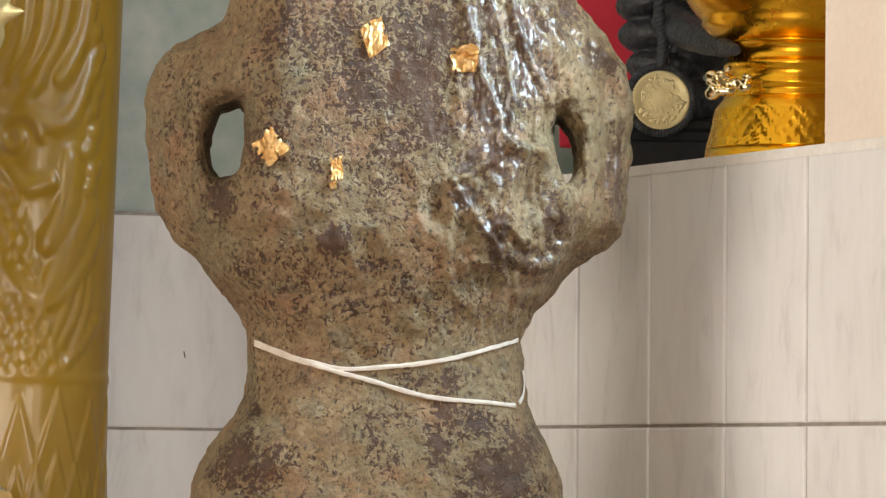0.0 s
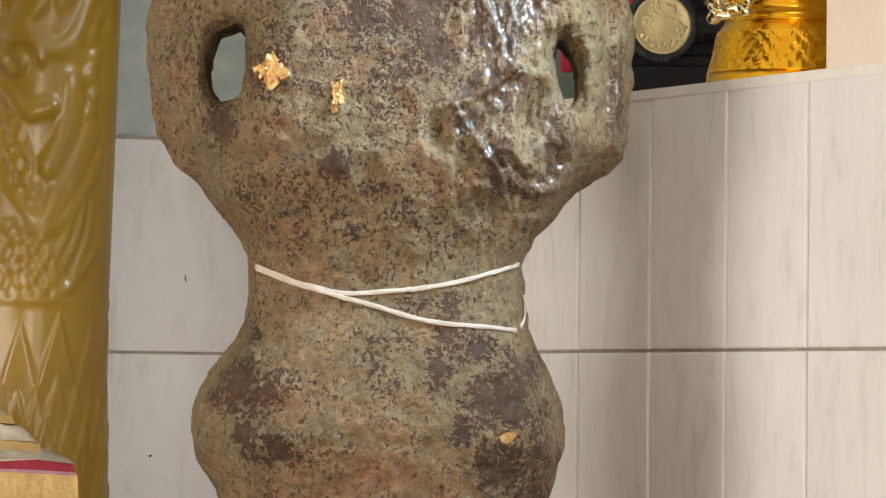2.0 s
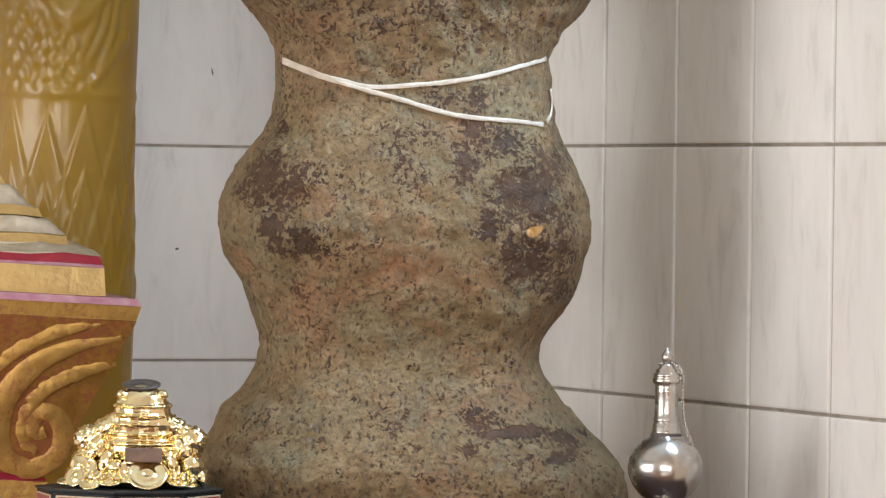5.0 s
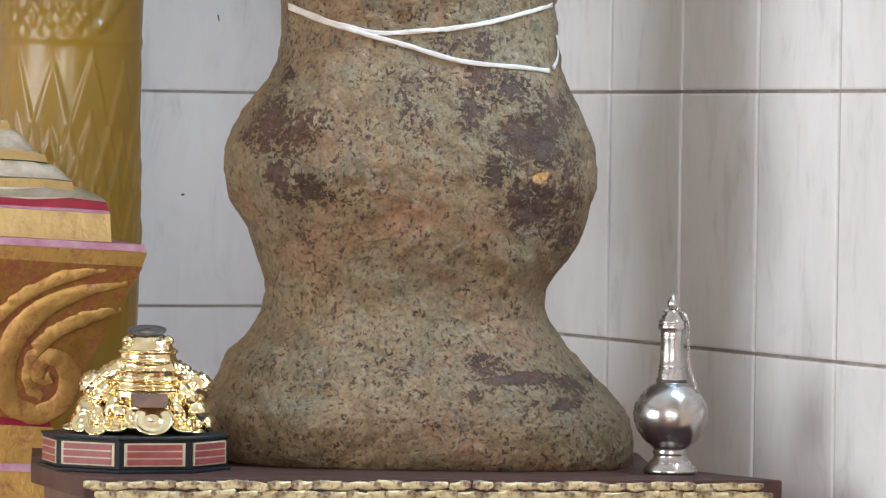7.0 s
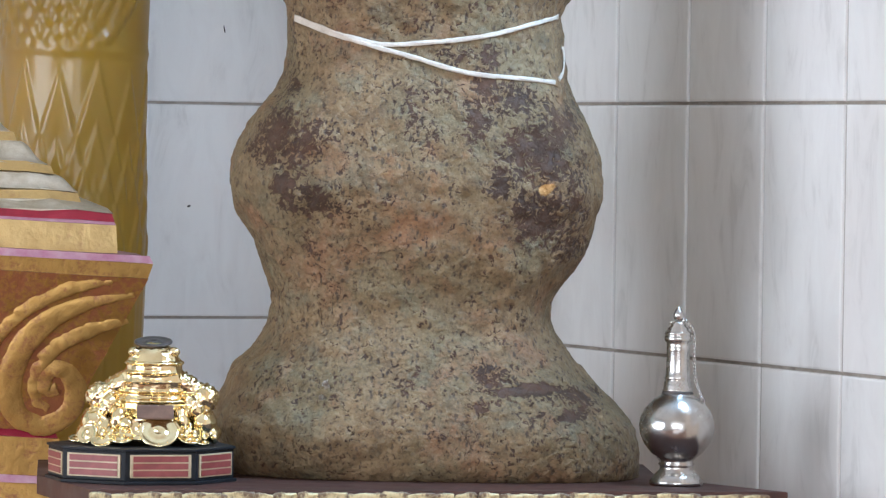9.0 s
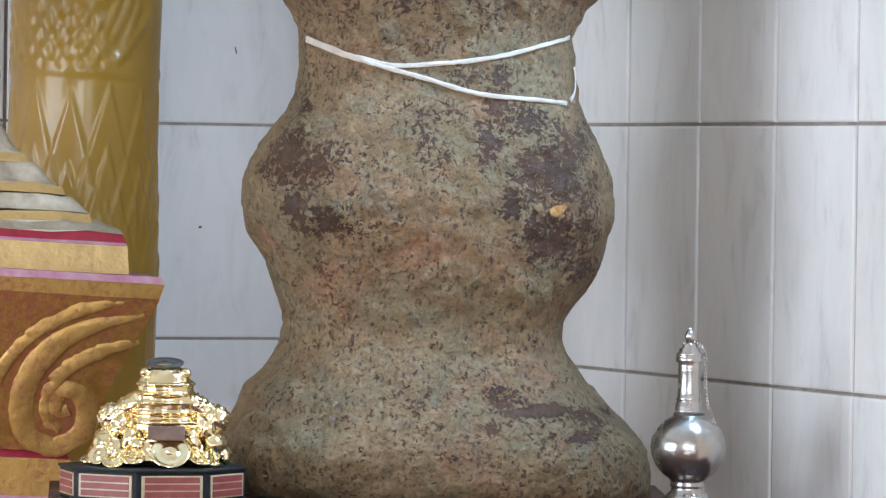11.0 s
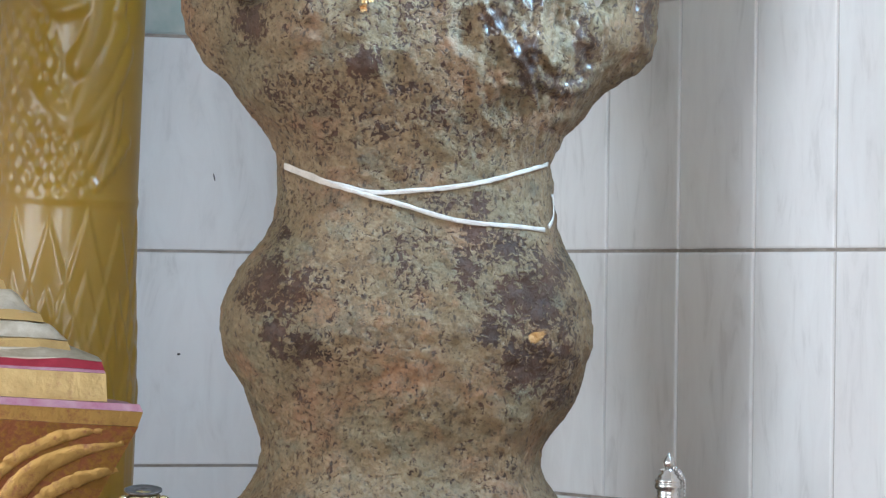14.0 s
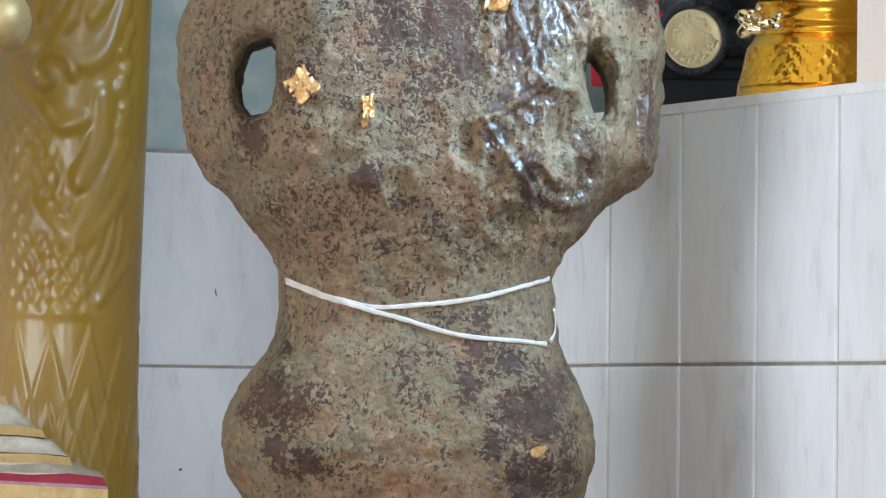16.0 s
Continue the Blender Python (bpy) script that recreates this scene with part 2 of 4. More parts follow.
GILT = gilt_material(ground=(0.30, 0.115, 0.04), gold=(0.62, 0.37, 0.10), amount=0.44, rough=0.46, metal=0.55)
GILT_WORN = gilt_material("worn_gilding", (0.25, 0.085, 0.03), (0.50, 0.27, 0.06), 0.52, 0.45)
GILT_PALE = gilt_material("pale_gilding", (0.42, 0.26, 0.10), (0.66, 0.47, 0.19), 0.40, 0.45, 0.4, 0.45)
PETAL_WHITE = plain_material("whitewashed_gilding", (0.40, 0.34, 0.23), (0.66, 0.62, 0.53), 30, 0.5, bump=0.5, distance=0.003)
RED = plain_material("crimson_paint", (0.25, 0.01, 0.03), (0.38, 0.025, 0.055), 40, 0.45, bump=0.3)
PINK = plain_material("pink_paint", (0.42, 0.16, 0.26), (0.56, 0.36, 0.44), 40, 0.5, bump=0.3)
RED_CLOTH = plain_material("red_cloth", (0.50, 0.015, 0.04), (0.66, 0.03, 0.06), 12, 0.8, fine=400)
BRASS = plain_material("polished_gold_plate", (0.78, 0.62, 0.33), (0.90, 0.77, 0.47), 20, 0.09, 1.0, 0.12, rough_to=0.17)
VESSEL = plain_material("amber_gold_plate", (0.93, 0.44, 0.02), (1.0, 0.56, 0.045), 12, 0.20, 1.0, 0.05, rough_to=0.30)
PEWTER = plain_material("polished_pewter", (0.40, 0.38, 0.36), (0.55, 0.53, 0.50), 22, 0.17, 1.0, 0.10, rough_to=0.30)
LEAF = plain_material("gold_leaf", (0.88, 0.50, 0.16), (1.0, 0.74, 0.36), 60, 0.26, 0.65, 0.8, fine=300, distance=0.003)
STRING = plain_material("white_cotton", (0.40, 0.34, 0.275), (0.60, 0.53, 0.45), 60, 0.9, bump=0.5, fine=700)
BLACK = plain_material("black_lacquer", (0.006, 0.006, 0.007), (0.016, 0.016, 0.018), 20, 0.45, rough_to=0.6)
BLACK.node_tree.nodes["Principled BSDF"].inputs["Specular IOR Level"].default_value = 0.18
STATUE_BLACK = plain_material("satin_black_paint", (0.012, 0.012, 0.014), (0.030, 0.030, 0.035), 20, 0.4, rough_to=0.55)
BLACK_CORD = plain_material("black_cord", (0.012, 0.012, 0.014), (0.035, 0.037, 0.042), 90, 0.7, bump=0.5)
MEDAL = gilt_material("worn_medal_gold", (0.45, 0.34, 0.13), (0.88, 0.76, 0.42), 0.36, 0.42, 0.15, 0.5)
DARK = plain_material("dark_bronze", (0.045, 0.035, 0.030), (0.10, 0.08, 0.07), 40, 0.5, 0.4)
RED_LABEL = plain_material("faded_red_label", (0.15, 0.022, 0.02), (0.26, 0.055, 0.045), 60, 0.5, bump=0.1)
PALE_GOLD = plain_material("pale_gold_print", (0.34, 0.25, 0.13), (0.52, 0.42, 0.27), 60, 0.45, bump=0.1)


# ---------------------------------------------------------------- mesh helpers
def mesh_of(bm, name, material, smooth=True):
    me = bpy.data.meshes.new(name)
    bm.to_mesh(me)
    bm.free()
    me.materials.append(material)
    if smooth:
        for p in me.polygons:
            p.use_smooth = True
    return me


def thing(name, label, category, at=(0, 0, 0), turn=0.0, group="", kind=""):
    ob = new(name)
    ob.matrix_world = pose(*at, 0, 0, turn)
    return tagged(ob, label, category, group, kind)


def part(name, bm, material, parent=None, label="", smooth=True):
    me = bm if isinstance(bm, bpy.types.Mesh) else mesh_of(bm, name, material, smooth)
    if isinstance(bm, bpy.types.Mesh) and not me.materials:
        me.materials.append(material)
    ob = new(name, me)
    if parent is not None:
        ob.parent = parent
    if label:
        ob["label"] = label
    return ob


def box(bm, x0, x1, y0, y1, z0, z1, bevel=0.0):
    r = bmesh.ops.create_cube(bm, size=1)["verts"]
    for v in r:
        v.co = Vector((x0 if v.co.x < 0 else x1, y0 if v.co.y < 0 else y1, z0 if v.co.z < 0 else z1))
    if bevel:
        edges = list({e for v in r for e in v.link_edges})
        bmesh.ops.bevel(bm, geom=edges, offset=bevel, segments=2, affect="EDGES", profile=0.6)
    return bm


def boxed(*a, **k):
    return box(bmesh.new(), *a, **k)


def lathe(profile, n=64, bm=None, squash=None):
    """Turned shape from (radius, z) pairs, closed at both ends."""
    bm = bm or bmesh.new()
    rings = []
    for r, z in profile:
        rings.append([bm.verts.new((r * math.cos(2 * math.pi * i / n), r * math.sin(2 * math.pi * i / n), z)) for i in range(n)])
    for a, b in zip(rings, rings[1:]):
        for i in range(n):
            bm.faces.new((a[i], a[(i + 1) % n], b[(i + 1) % n], b[i]))
    bm.faces.new(rings[0][::-1])
    bm.faces.new(rings[-1])
    return bm


def prism(points, z0, z1, bevel=0.0):
    """Upright prism over a plan outline (counter-clockwise)."""
    bm = bmesh.new()
    lo = [bm.verts.new((x, y, z0)) for x, y in points]
    hi = [bm.verts.new((x, y, z1)) for x, y in points]
    n = len(points)
    for i in range(n):
        bm.faces.new((lo[i], lo[(i + 1) % n], hi[(i + 1) % n], hi[i]))
    bm.faces.new(lo[::-1])
    bm.faces.new(hi)
    if bevel:
        bmesh.ops.bevel(bm, geom=bm.edges[:], offset=bevel, segments=2, affect="EDGES", profile=0.6)
    return bm


def tube(points, radius, sides=10, bm=None, closed=False, flat=None):
    """A tube along points; radius is a number or one per point."""
    bm = bm or bmesh.new()
    pts = [Vector(p) for p in points]
    n = len(pts)
    rad = radius if isinstance(radius, (list, tuple)) else [radius] * n
    rings, side = [], None
    for i, p in enumerate(pts):
        a = pts[(i - 1) % n] if closed or i else p
        b = pts[(i + 1) % n] if closed or i < n - 1 else p
        d = (b - a).normalized()
        if side is None:
            side = d.orthogonal().normalized()
        side = (side - d * side.dot(d)).normalized()
        up = d.cross(side)
        ring = []
        for k in range(sides):
            w = 2 * math.pi * k / sides
            q = side * math.cos(w) + up * math.sin(w)
            if flat is not None:
                f = flat[i].normalized()
                f = (f - d * f.dot(d)).normalized()
                g = d.cross(f)
                q = f * (math.cos(w) * 0.35) + g * math.sin(w)
            ring.append(bm.verts.new(p + q * rad[i]))
        rings.append(ring)
    pairs = list(zip(rings, rings[1:])) + ([(rings[-1], rings[0])] if closed else [])
    for a, b in pairs:
        for k in range(sides):
            bm.faces.new((a[k], a[(k + 1) % sides], b[(k + 1) % sides], b[k]))
    if not closed:
        bm.faces.new(rings[0][::-1])
        bm.faces.new(rings[-1])
    bmesh.ops.recalc_face_normals(bm, faces=bm.faces[:])
    return bm


def smooth_line(points, n):
    """n points along a soft curve through the given ones."""
    p = np.array(points, float)
    k = len(p)
    t = np.linspace(0, k - 1, n)
    i = np.clip(t.astype(int), 0, k - 2)
    f = (t - i)[:, None]
    a, b, c, d = p[np.clip(i - 1, 0, k - 1)], p[i], p[i + 1], p[np.clip(i + 2, 0, k - 1)]
    return 0.5 * (2 * b + (c - a) * f + (2 * a - 5 * b + 4 * c - d) * f ** 2 + (3 * b - a - 3 * c + d) * f ** 3)


def ball(bm, centre, size, turn=(0, 0, 0), seg=20):
    m = pose(*centre, *turn) @ Matrix.Diagonal((*size, 1))
    bmesh.ops.create_uvsphere(bm, u_segments=seg, v_segments=seg // 2, radius=1, matrix=m)
    return bm


def fused(bm, voxel, rounds=2):
    """Overlapping closed shapes grown together into one skin."""
    me = bpy.data.meshes.new("fused")
    bm.to_mesh(me)
    bm.free()
    ob = new("fused", me)
    r = ob.modifiers.new("skin", "REMESH")
    r.mode, r.voxel_size = "VOXEL", voxel
    s = ob.modifiers.new("soften", "SMOOTH")
    s.factor, s.iterations = 0.5, rounds
    out = bpy.data.meshes.new_from_object(ob.evaluated_get(bpy.context.evaluated_depsgraph_get()))
    bpy.data.objects.remove(ob)
    bpy.data.meshes.remove(me)
    for p in out.polygons:
        p.use_smooth = True
    return out


def coords(me):
    a = np.empty(len(me.vertices) * 3)
    me.vertices.foreach_get("co", a)
    return a.reshape(-1, 3)


def normals(me):
    a = np.empty(len(me.vertices) * 3)
    me.vertices.foreach_get("normal", a)
    return a.reshape(-1, 3)


def set_coords(me, a):
    me.vertices.foreach_set("co", a.ravel())
    me.update()


def bump_noise(p, scale, octaves=3):
    return np.array([noise.fractal(Vector(q) * scale, 0.8, 2.0, octaves) for q in p])


def stroke(x, y, line, width, n=60):
    """A rounded ridge along a line, 1 on its crest, at the plan points x, y."""
    q = smooth_line(line, n)
    best = np.full(x.shape, 9.0)
    for a, b in q:
        best = np.minimum(best, (x - a) ** 2 + (y - b) ** 2)
    return np.clip(1 - best / width ** 2, 0, 1) ** 0.9


# ---------------------------------------------------------------- the room
def wall_sheet(name, n0, n1, u0, u1, z0, z1, material, label):
    ob = part(name, boxed(n0, n1, u0, u1, z0, z1), material, smooth=False)
    ob.matrix_world = ROOM
    return tagged(ob, label, "wall", kind="structure")


W0, W1, Z0, Z1 = SIDE_WINDOW
HEIGHT = 3.2
NICHE = 0.643
wall_sheet("wall_side_low", -0.16, -0.0035, BACK - 0.2, W0, 0, TILE_TOP - 0.004, GROUT, "low side wall behind the tiles, capped by a ledge")
wall_sheet("wall_side_cap", -0.16, 0.001, BACK - 0.02, W0, TILE_TOP - 0.0045, LEDGE, CEMENT, "rough pale cement cap of the low side wall")
wall_sheet("wall_side_post", -0.16, 0.0, NICHE, W0, LEDGE + 0.0004, HEIGHT, CREAM, "cream plastered wall beside the niche")
wall_sheet("wall_side_sill", -0.16, 0.0, W0, W1, 0, Z0, CREAM, "cream plastered wall below the window")
wall_sheet("wall_side_lintel", -0.16, 0.0, W0, W1, Z1, HEIGHT, CREAM, "cream plastered wall above the window")
wall_sheet("wall_side_front", -0.16, 0.0, W1, 9.2, 0, HEIGHT, CREAM, "cream plastered side wall")
wall_sheet("wall_niche_back", -0.92, -0.80, BACK - 0.3, NICHE + 0.1, 0, HEIGHT, GREY, "grey plaster at the back of the niche")
wall_sheet("wall_niche_end", -0.80, -0.16, NICHE, NICHE + 0.1, LEDGE, HEIGHT, CREAM, "cream plastered end of the niche")
wall_sheet("niche_shelf", -0.80, -0.16, BACK - 0.2, NICHE, LEDGE - 0.06, LEDGE, WHITE, "pale shelf of the niche level with the ledge")
wall_sheet("wall_back_low", -0.01, 4.7, BACK - 0.2, BACK - 0.0035, 0, TILE_TOP + 0.001, GROUT, "low back wall behind the tiles")
wall_sheet("wall_back_panel", -0.80, 4.7, BACK - 0.3, BACK - 0.02, TILE_TOP + 0.002, HEIGHT, MARBLE, "teal and white marbled panel over the tiled wall")
wall_sheet("wall_far_side", 4.6, 4.75, 2.3, 6.6, 0, HEIGHT, WHITE, "white plastered wall")
wall_sheet("wall_far_side_back", 4.6, 4.75, BACK, 0.0, 0, HEIGHT, WHITE, "white plastered wall")
wall_sheet("wall_near_side_sill", 4.6, 4.75, 0.0, 2.3, 0, 0.50, WHITE, "white plastered wall below an unseen window")
wall_sheet("wall_near_side_lintel", 4.6, 4.75, 0.0, 2.3, 2.10, HEIGHT, WHITE, "white plastered wall above an unseen window")
wall_sheet("wall_far_side_front", 4.6, 4.75, 8.9, 9.2, 0, HEIGHT, WHITE, "white plastered wall")
wall_sheet("wall_far_side_sill", 4.6, 4.75, 6.6, 8.9, 0, 0.9, WHITE, "white plastered wall below an unseen window")
wall_sheet("wall_far_side_lintel", 4.6, 4.75, 6.6, 8.9, 2.7, HEIGHT, WHITE, "white plastered wall above an unseen window")
wall_sheet("wall_door_side", -0.16, 1.6, 9.1, 9.25, 0, HEIGHT, WHITE, "white plastered wall beside the doorway")
wall_sheet("wall_door_far", 3.0, 4.75, 9.1, 9.25, 0, HEIGHT, WHITE, "white plastered wall beside the doorway")
wall_sheet("wall_door_lintel", 1.6, 3.0, 9.1, 9.25, 2.8, HEIGHT, WHITE, "white plastered wall above the doorway")
floor = part("floor", boxed(-1.0, 4.8, BACK - 0.4, 9.3, -0.1, 0), FLOOR, smooth=False)
floor.matrix_world = ROOM
tagged(floor, "polished brown tiled floor of the shrine hall", "floor", kind="structure")
ceiling = part("ceiling", boxed(-1.0, 4.8, BACK - 0.4, 9.3, HEIGHT, HEIGHT + 0.1), WHITE, smooth=False)
ceiling.matrix_world = ROOM
tagged(ceiling, "white plastered ceiling", "ceiling", kind="structure")


# ---------------------------------------------------------------- the stone figure
FIGURE = (-0.0239, 5.75, TABLE)
# height, left and right edge, half depth
FIGURE_ROWS = [
    (-0.012, -0.208, 0.241, 0.165),
    (0.010, -0.225, 0.243, 0.190),
    (0.033, -0.238, 0.241, 0.196),
    (0.055, -0.243, 0.234, 0.197),
    (0.077, -0.236, 0.216, 0.190),
    (0.100, -0.223, 0.192, 0.177),
    (0.122, -0.213, 0.172, 0.165),
    (0.141, -0.194, 0.157, 0.156),
    (0.164, -0.180, 0.143, 0.146),
    (0.192, -0.175, 0.141, 0.145),
    (0.224, -0.182, 0.160, 0.150),
    (0.256, -0.196, 0.179, 0.156),
    (0.288, -0.213, 0.190, 0.162),
    (0.320, -0.223, 0.197, 0.168),
    (0.352, -0.221, 0.195, 0.164),
    (0.384, -0.207, 0.184, 0.161),
    (0.416, -0.184, 0.166, 0.154),
    (0.442, -0.167, 0.155, 0.148),
    (0.467, -0.162, 0.151, 0.144),
    (0.499, -0.161, 0.149, 0.142),
    (0.518, -0.160, 0.148, 0.146),
    (0.544, -0.171, 0.160, 0.153),
    (0.569, -0.192, 0.179, 0.160),
    (0.595, -0.211, 0.198, 0.168),
    (0.624, -0.217, 0.210, 0.178),
    (0.665, -0.190, 0.190, 0.172),
    (0.710, -0.165, 0.165, 0.160),
]


# outer edges of the shoulders from the waist up, and the rims of the two openings
EDGE_L = ((-0.1554, 0.5137), (-0.1652, 0.5389), (-0.2100, 0.5953), (-0.2484, 0.6392), (-0.2628, 0.6770), (-0.2699, 0.7466), (-0.2718, 0.7973), (-0.2570, 0.8324), (-0.2257, 0.8549), (-0.1910, 0.8692), (-0.1787, 0.8934), (-0.1728, 0.9316), (-0.1701, 0.9761))
EDGE_R = ((0.1457, 0.5166), (0.1537, 0.5420), (0.1944, 0.5898), (0.2446, 0.6282), (0.2595, 0.6632), (0.2641, 0.7266), (0.2661, 0.7837), (0.2556, 0.8312), (0.2300, 0.8658), (0.2108, 0.8910), (0.1915, 0.9226), (0.1815, 0.9797))
OPENINGS = (((-0.1954, 0.7675), (-0.1709, 0.7715), (-0.1693, 0.7400), (-0.1765, 0.7071), (-0.1966, 0.7006), (-0.2032, 0.7283)),
            ((0.1860, 0.7656), (0.1936, 0.7531), (0.2013, 0.7405), (0.2034, 0.7121), (0.1992, 0.6956), (0.1916, 0.6943), (0.1851, 0.7214), (0.1823, 0.7466)))


def shoulder_slab(bm):
    """A rounded slab with an opening beside either shoulder."""
    step = 0.0026
    l, r = smooth_line(EDGE_L, 160), smooth_line(EDGE_R, 160)
    l[:, 0] -= 0.008 * np.clip((l[:, 1] - 0.55) / 0.08, 0, 1)
    r[:, 0] += 0.006 * np.clip((r[:, 1] - 0.55) / 0.08, 0, 1)
    z = np.arange(l[0, 1], 0.975, step)
    x = np.arange(-0.30, 0.30, step)
    X, Z = np.meshgrid(x, z)
    inside = (X > np.interp(Z, l[:, 1], l[:, 0])) & (X < np.interp(Z, r[:, 1], r[:, 0]))
    def gap(pts):
        d = np.full(X.shape, 9.0)
        for a, b in pts:
            d = np.minimum(d, (X - a) ** 2 + (Z - b) ** 2)
        return np.sqrt(d)
    def rounded(d, reach):
        return np.sqrt(1 - (1 - np.clip(d / reach, 0, 1)) ** 2)
    full = np.minimum(rounded(gap(l), 0.075), rounded(gap(r), 0.075))
    for rim in OPENINGS:
        rim = np.array(rim)
        ring = smooth_line(np.vstack((rim, rim[:1])), 80)
        c = rim.mean(0)
        ang = np.arctan2(ring[:, 1] - c[1], ring[:, 0] - c[0])
        rad = np.hypot(ring[:, 0] - c[0], ring[:, 1] - c[1]) + 0.004
        k = np.argsort(ang)
        hole = np.hypot(X - c[0], Z - c[1]) < np.interp(np.arctan2(Z - c[1], X - c[0]), ang[k], rad[k], period=2 * math.pi)
        inside &= ~hole
        full = np.minimum(full, rounded(gap(ring) + 0.004, 0.030))
    deep = np.interp(Z, (0.50, 0.54, 0.65, 0.97), (0.08, 0.125, 0.174, 0.150)) * (1 - 0.55 * np.clip((np.abs(X) - 0.11) / 0.13, 0, 1) ** 1.5)
    front = np.maximum(0.004, deep * full)
    ids = -np.ones(X.shape, int)
    ids[inside] = np.arange(inside.sum())
    fore = [bm.verts.new((a, -d, c)) for a, d, c in zip(X[inside], front[inside], Z[inside])]
    aft = [bm.verts.new((a, 0.5 * d, c)) for a, d, c in zip(X[inside], front[inside], Z[inside])]
    used = collections.Counter()
    for i in range(len(z) - 1):
        for j in range(len(x) - 1):
            q = (ids[i, j], ids[i, j + 1], ids[i + 1, j + 1], ids[i + 1, j])
            if min(q) >= 0:
                bm.faces.new([fore[k] for k in q])
                bm.faces.new([aft[k] for k in q[::-1]])
                for a, b in zip(q, q[1:] + q[:1]):
                    used[a, b] += 1
    for a, b in used:
        if (b, a) not in used:
            bm.faces.new((fore[b], fore[a], aft[a], aft[b]))


def figure_mesh():
    rows = np.array(FIGURE_ROWS)
    fine = smooth_line(rows, 240)
    bm = bmesh.new()
    n = 128
    rings = []
    for z, a, b, d in fine:
        c, w = (a + b) / 2, (b - a) / 2
        ring = []
        for i in range(n):
            t = 2 * math.pi * i / n
            cx, sy = math.cos(t), math.sin(t)
            e = 2 / (2.9 - 0.5 * min(1.0, max(0.0, (z - 0.5) / 0.15)))
            ring.append(bm.verts.new((c + w * math.copysign(abs(cx) ** e, cx), d * math.copysign(abs(sy) ** e, sy), z)))
        rings.append(ring)
    for a, b in zip(rings, rings[1:]):
        for i in range(n):
            bm.faces.new((a[i], a[(i + 1) % n], b[(i + 1) % n], b[i]))
    bm.faces.new(rings[0][::-1])
    bm.faces.new(rings[-1])
    shoulder_slab(bm)
    me = fused(bm, 0.0028, 9)
    p, nn = coords(me), normals(me)
    x, z = p[:, 0], p[:, 2]
    front = np.clip(-nn[:, 1] * 1.6, 0, 1)
    d = 0.0045 * bump_noise(p, 18, 3) + 0.0016 * bump_noise(p + 5, 60, 3)
    k = 0.0
    # dents, dimples and ridges on the front
    for (a, b), w, h, depth in (((0.1570, 0.6705), 0.0212, 0.0386, 0.0150), ((0.0480, 0.6570), 0.0162, 0.0224, 0.0090), ((0.2439, 0.7964), 0.0199, 0.0261, 0.0090), ((0.0936, 0.5764), 0.0224, 0.0187, 0.0080), ((-0.1920, 0.6671), 0.0162, 0.0224, 0.0030), ((-0.0263, 0.6126), 0.0162, 0.0187, 0.0060)):
        r = ((x - a) / w) ** 2 + ((z - b) / h) ** 2
        k = k - depth * np.exp(-r * 1.4) + 0.35 * depth * np.exp(-(r - 1.6) ** 2 * 2.2)
    for line, w, h in ((((0.0770, 0.8886), (0.0886, 0.8511), (0.0964, 0.8137), (0.1143, 0.7701), (0.1253, 0.7264)), 0.0056, 0.0060), (((0.1070, 0.8889), (0.1212, 0.8327), (0.1311, 0.7765), (0.1284, 0.7265)), 0.0050, 0.0050), (((0.1301, 0.8891), (0.1430, 0.8392), (0.1652, 0.7956), (0.1812, 0.7520)), 0.0056, 0.0060), (((0.1519, 0.8894), (0.1741, 0.8520), (0.1807, 0.8083)), 0.0050, 0.0060), (((0.0664, 0.6871), (0.0917, 0.6512), (0.1138, 0.6202), (0.1254, 0.5798)), 0.0044, 0.0080), (((0.1315, 0.7252), (0.1659, 0.7193), (0.1850, 0.6771), (0.1916, 0.6334), (0.1825, 0.6053), (0.1514, 0.5956), (0.1263, 0.6141)), 0.0087, 0.0070), (((0.1801, 0.8834), (0.2147, 0.8524), (0.2493, 0.8246), (0.2601, 0.7965)), 0.0075, 0.0060), (((0.2435, 0.7651), (0.2501, 0.7214), (0.2442, 0.6776), (0.2513, 0.6465)), 0.0075, 0.0060), (((0.0664, 0.6871), (0.0975, 0.7012), (0.1284, 0.7233)), 0.0056, 0.0060), (((0.0919, 0.6262), (0.1229, 0.6421), (0.1481, 0.6143)), 0.0044, 0.0040)):
        k = k + h * stroke(x, z, line, w)
    rough = np.exp(-(((x - 0.1441) / 0.10) ** 4 + ((z - 0.7564) / 0.26) ** 4))
    k = k + rough * (0.0045 * bump_noise(p * np.array((1.6, 1, 0.45)) + 3, 46, 3) + 0.0034 * bump_noise(p * np.array((1.3, 1, 0.6)) + 8, 105, 3))
    set_coords(me, p + nn * (d + k * front)[:, None])
    q = coords(me)
    q[:, 2] = np.maximum(q[:, 2], 0.0)
    set_coords(me, q)
    # worn and lacquered areas, their outlines wandering
    sway = np.array([noise.noise_vector(Vector(v) * 22) + 0.5 * noise.noise_vector(Vector(v) * 55) for v in q])
    x, z = q[:, 0] + 0.013 * sway[:, 0], q[:, 2] + 0.013 * sway[:, 2]
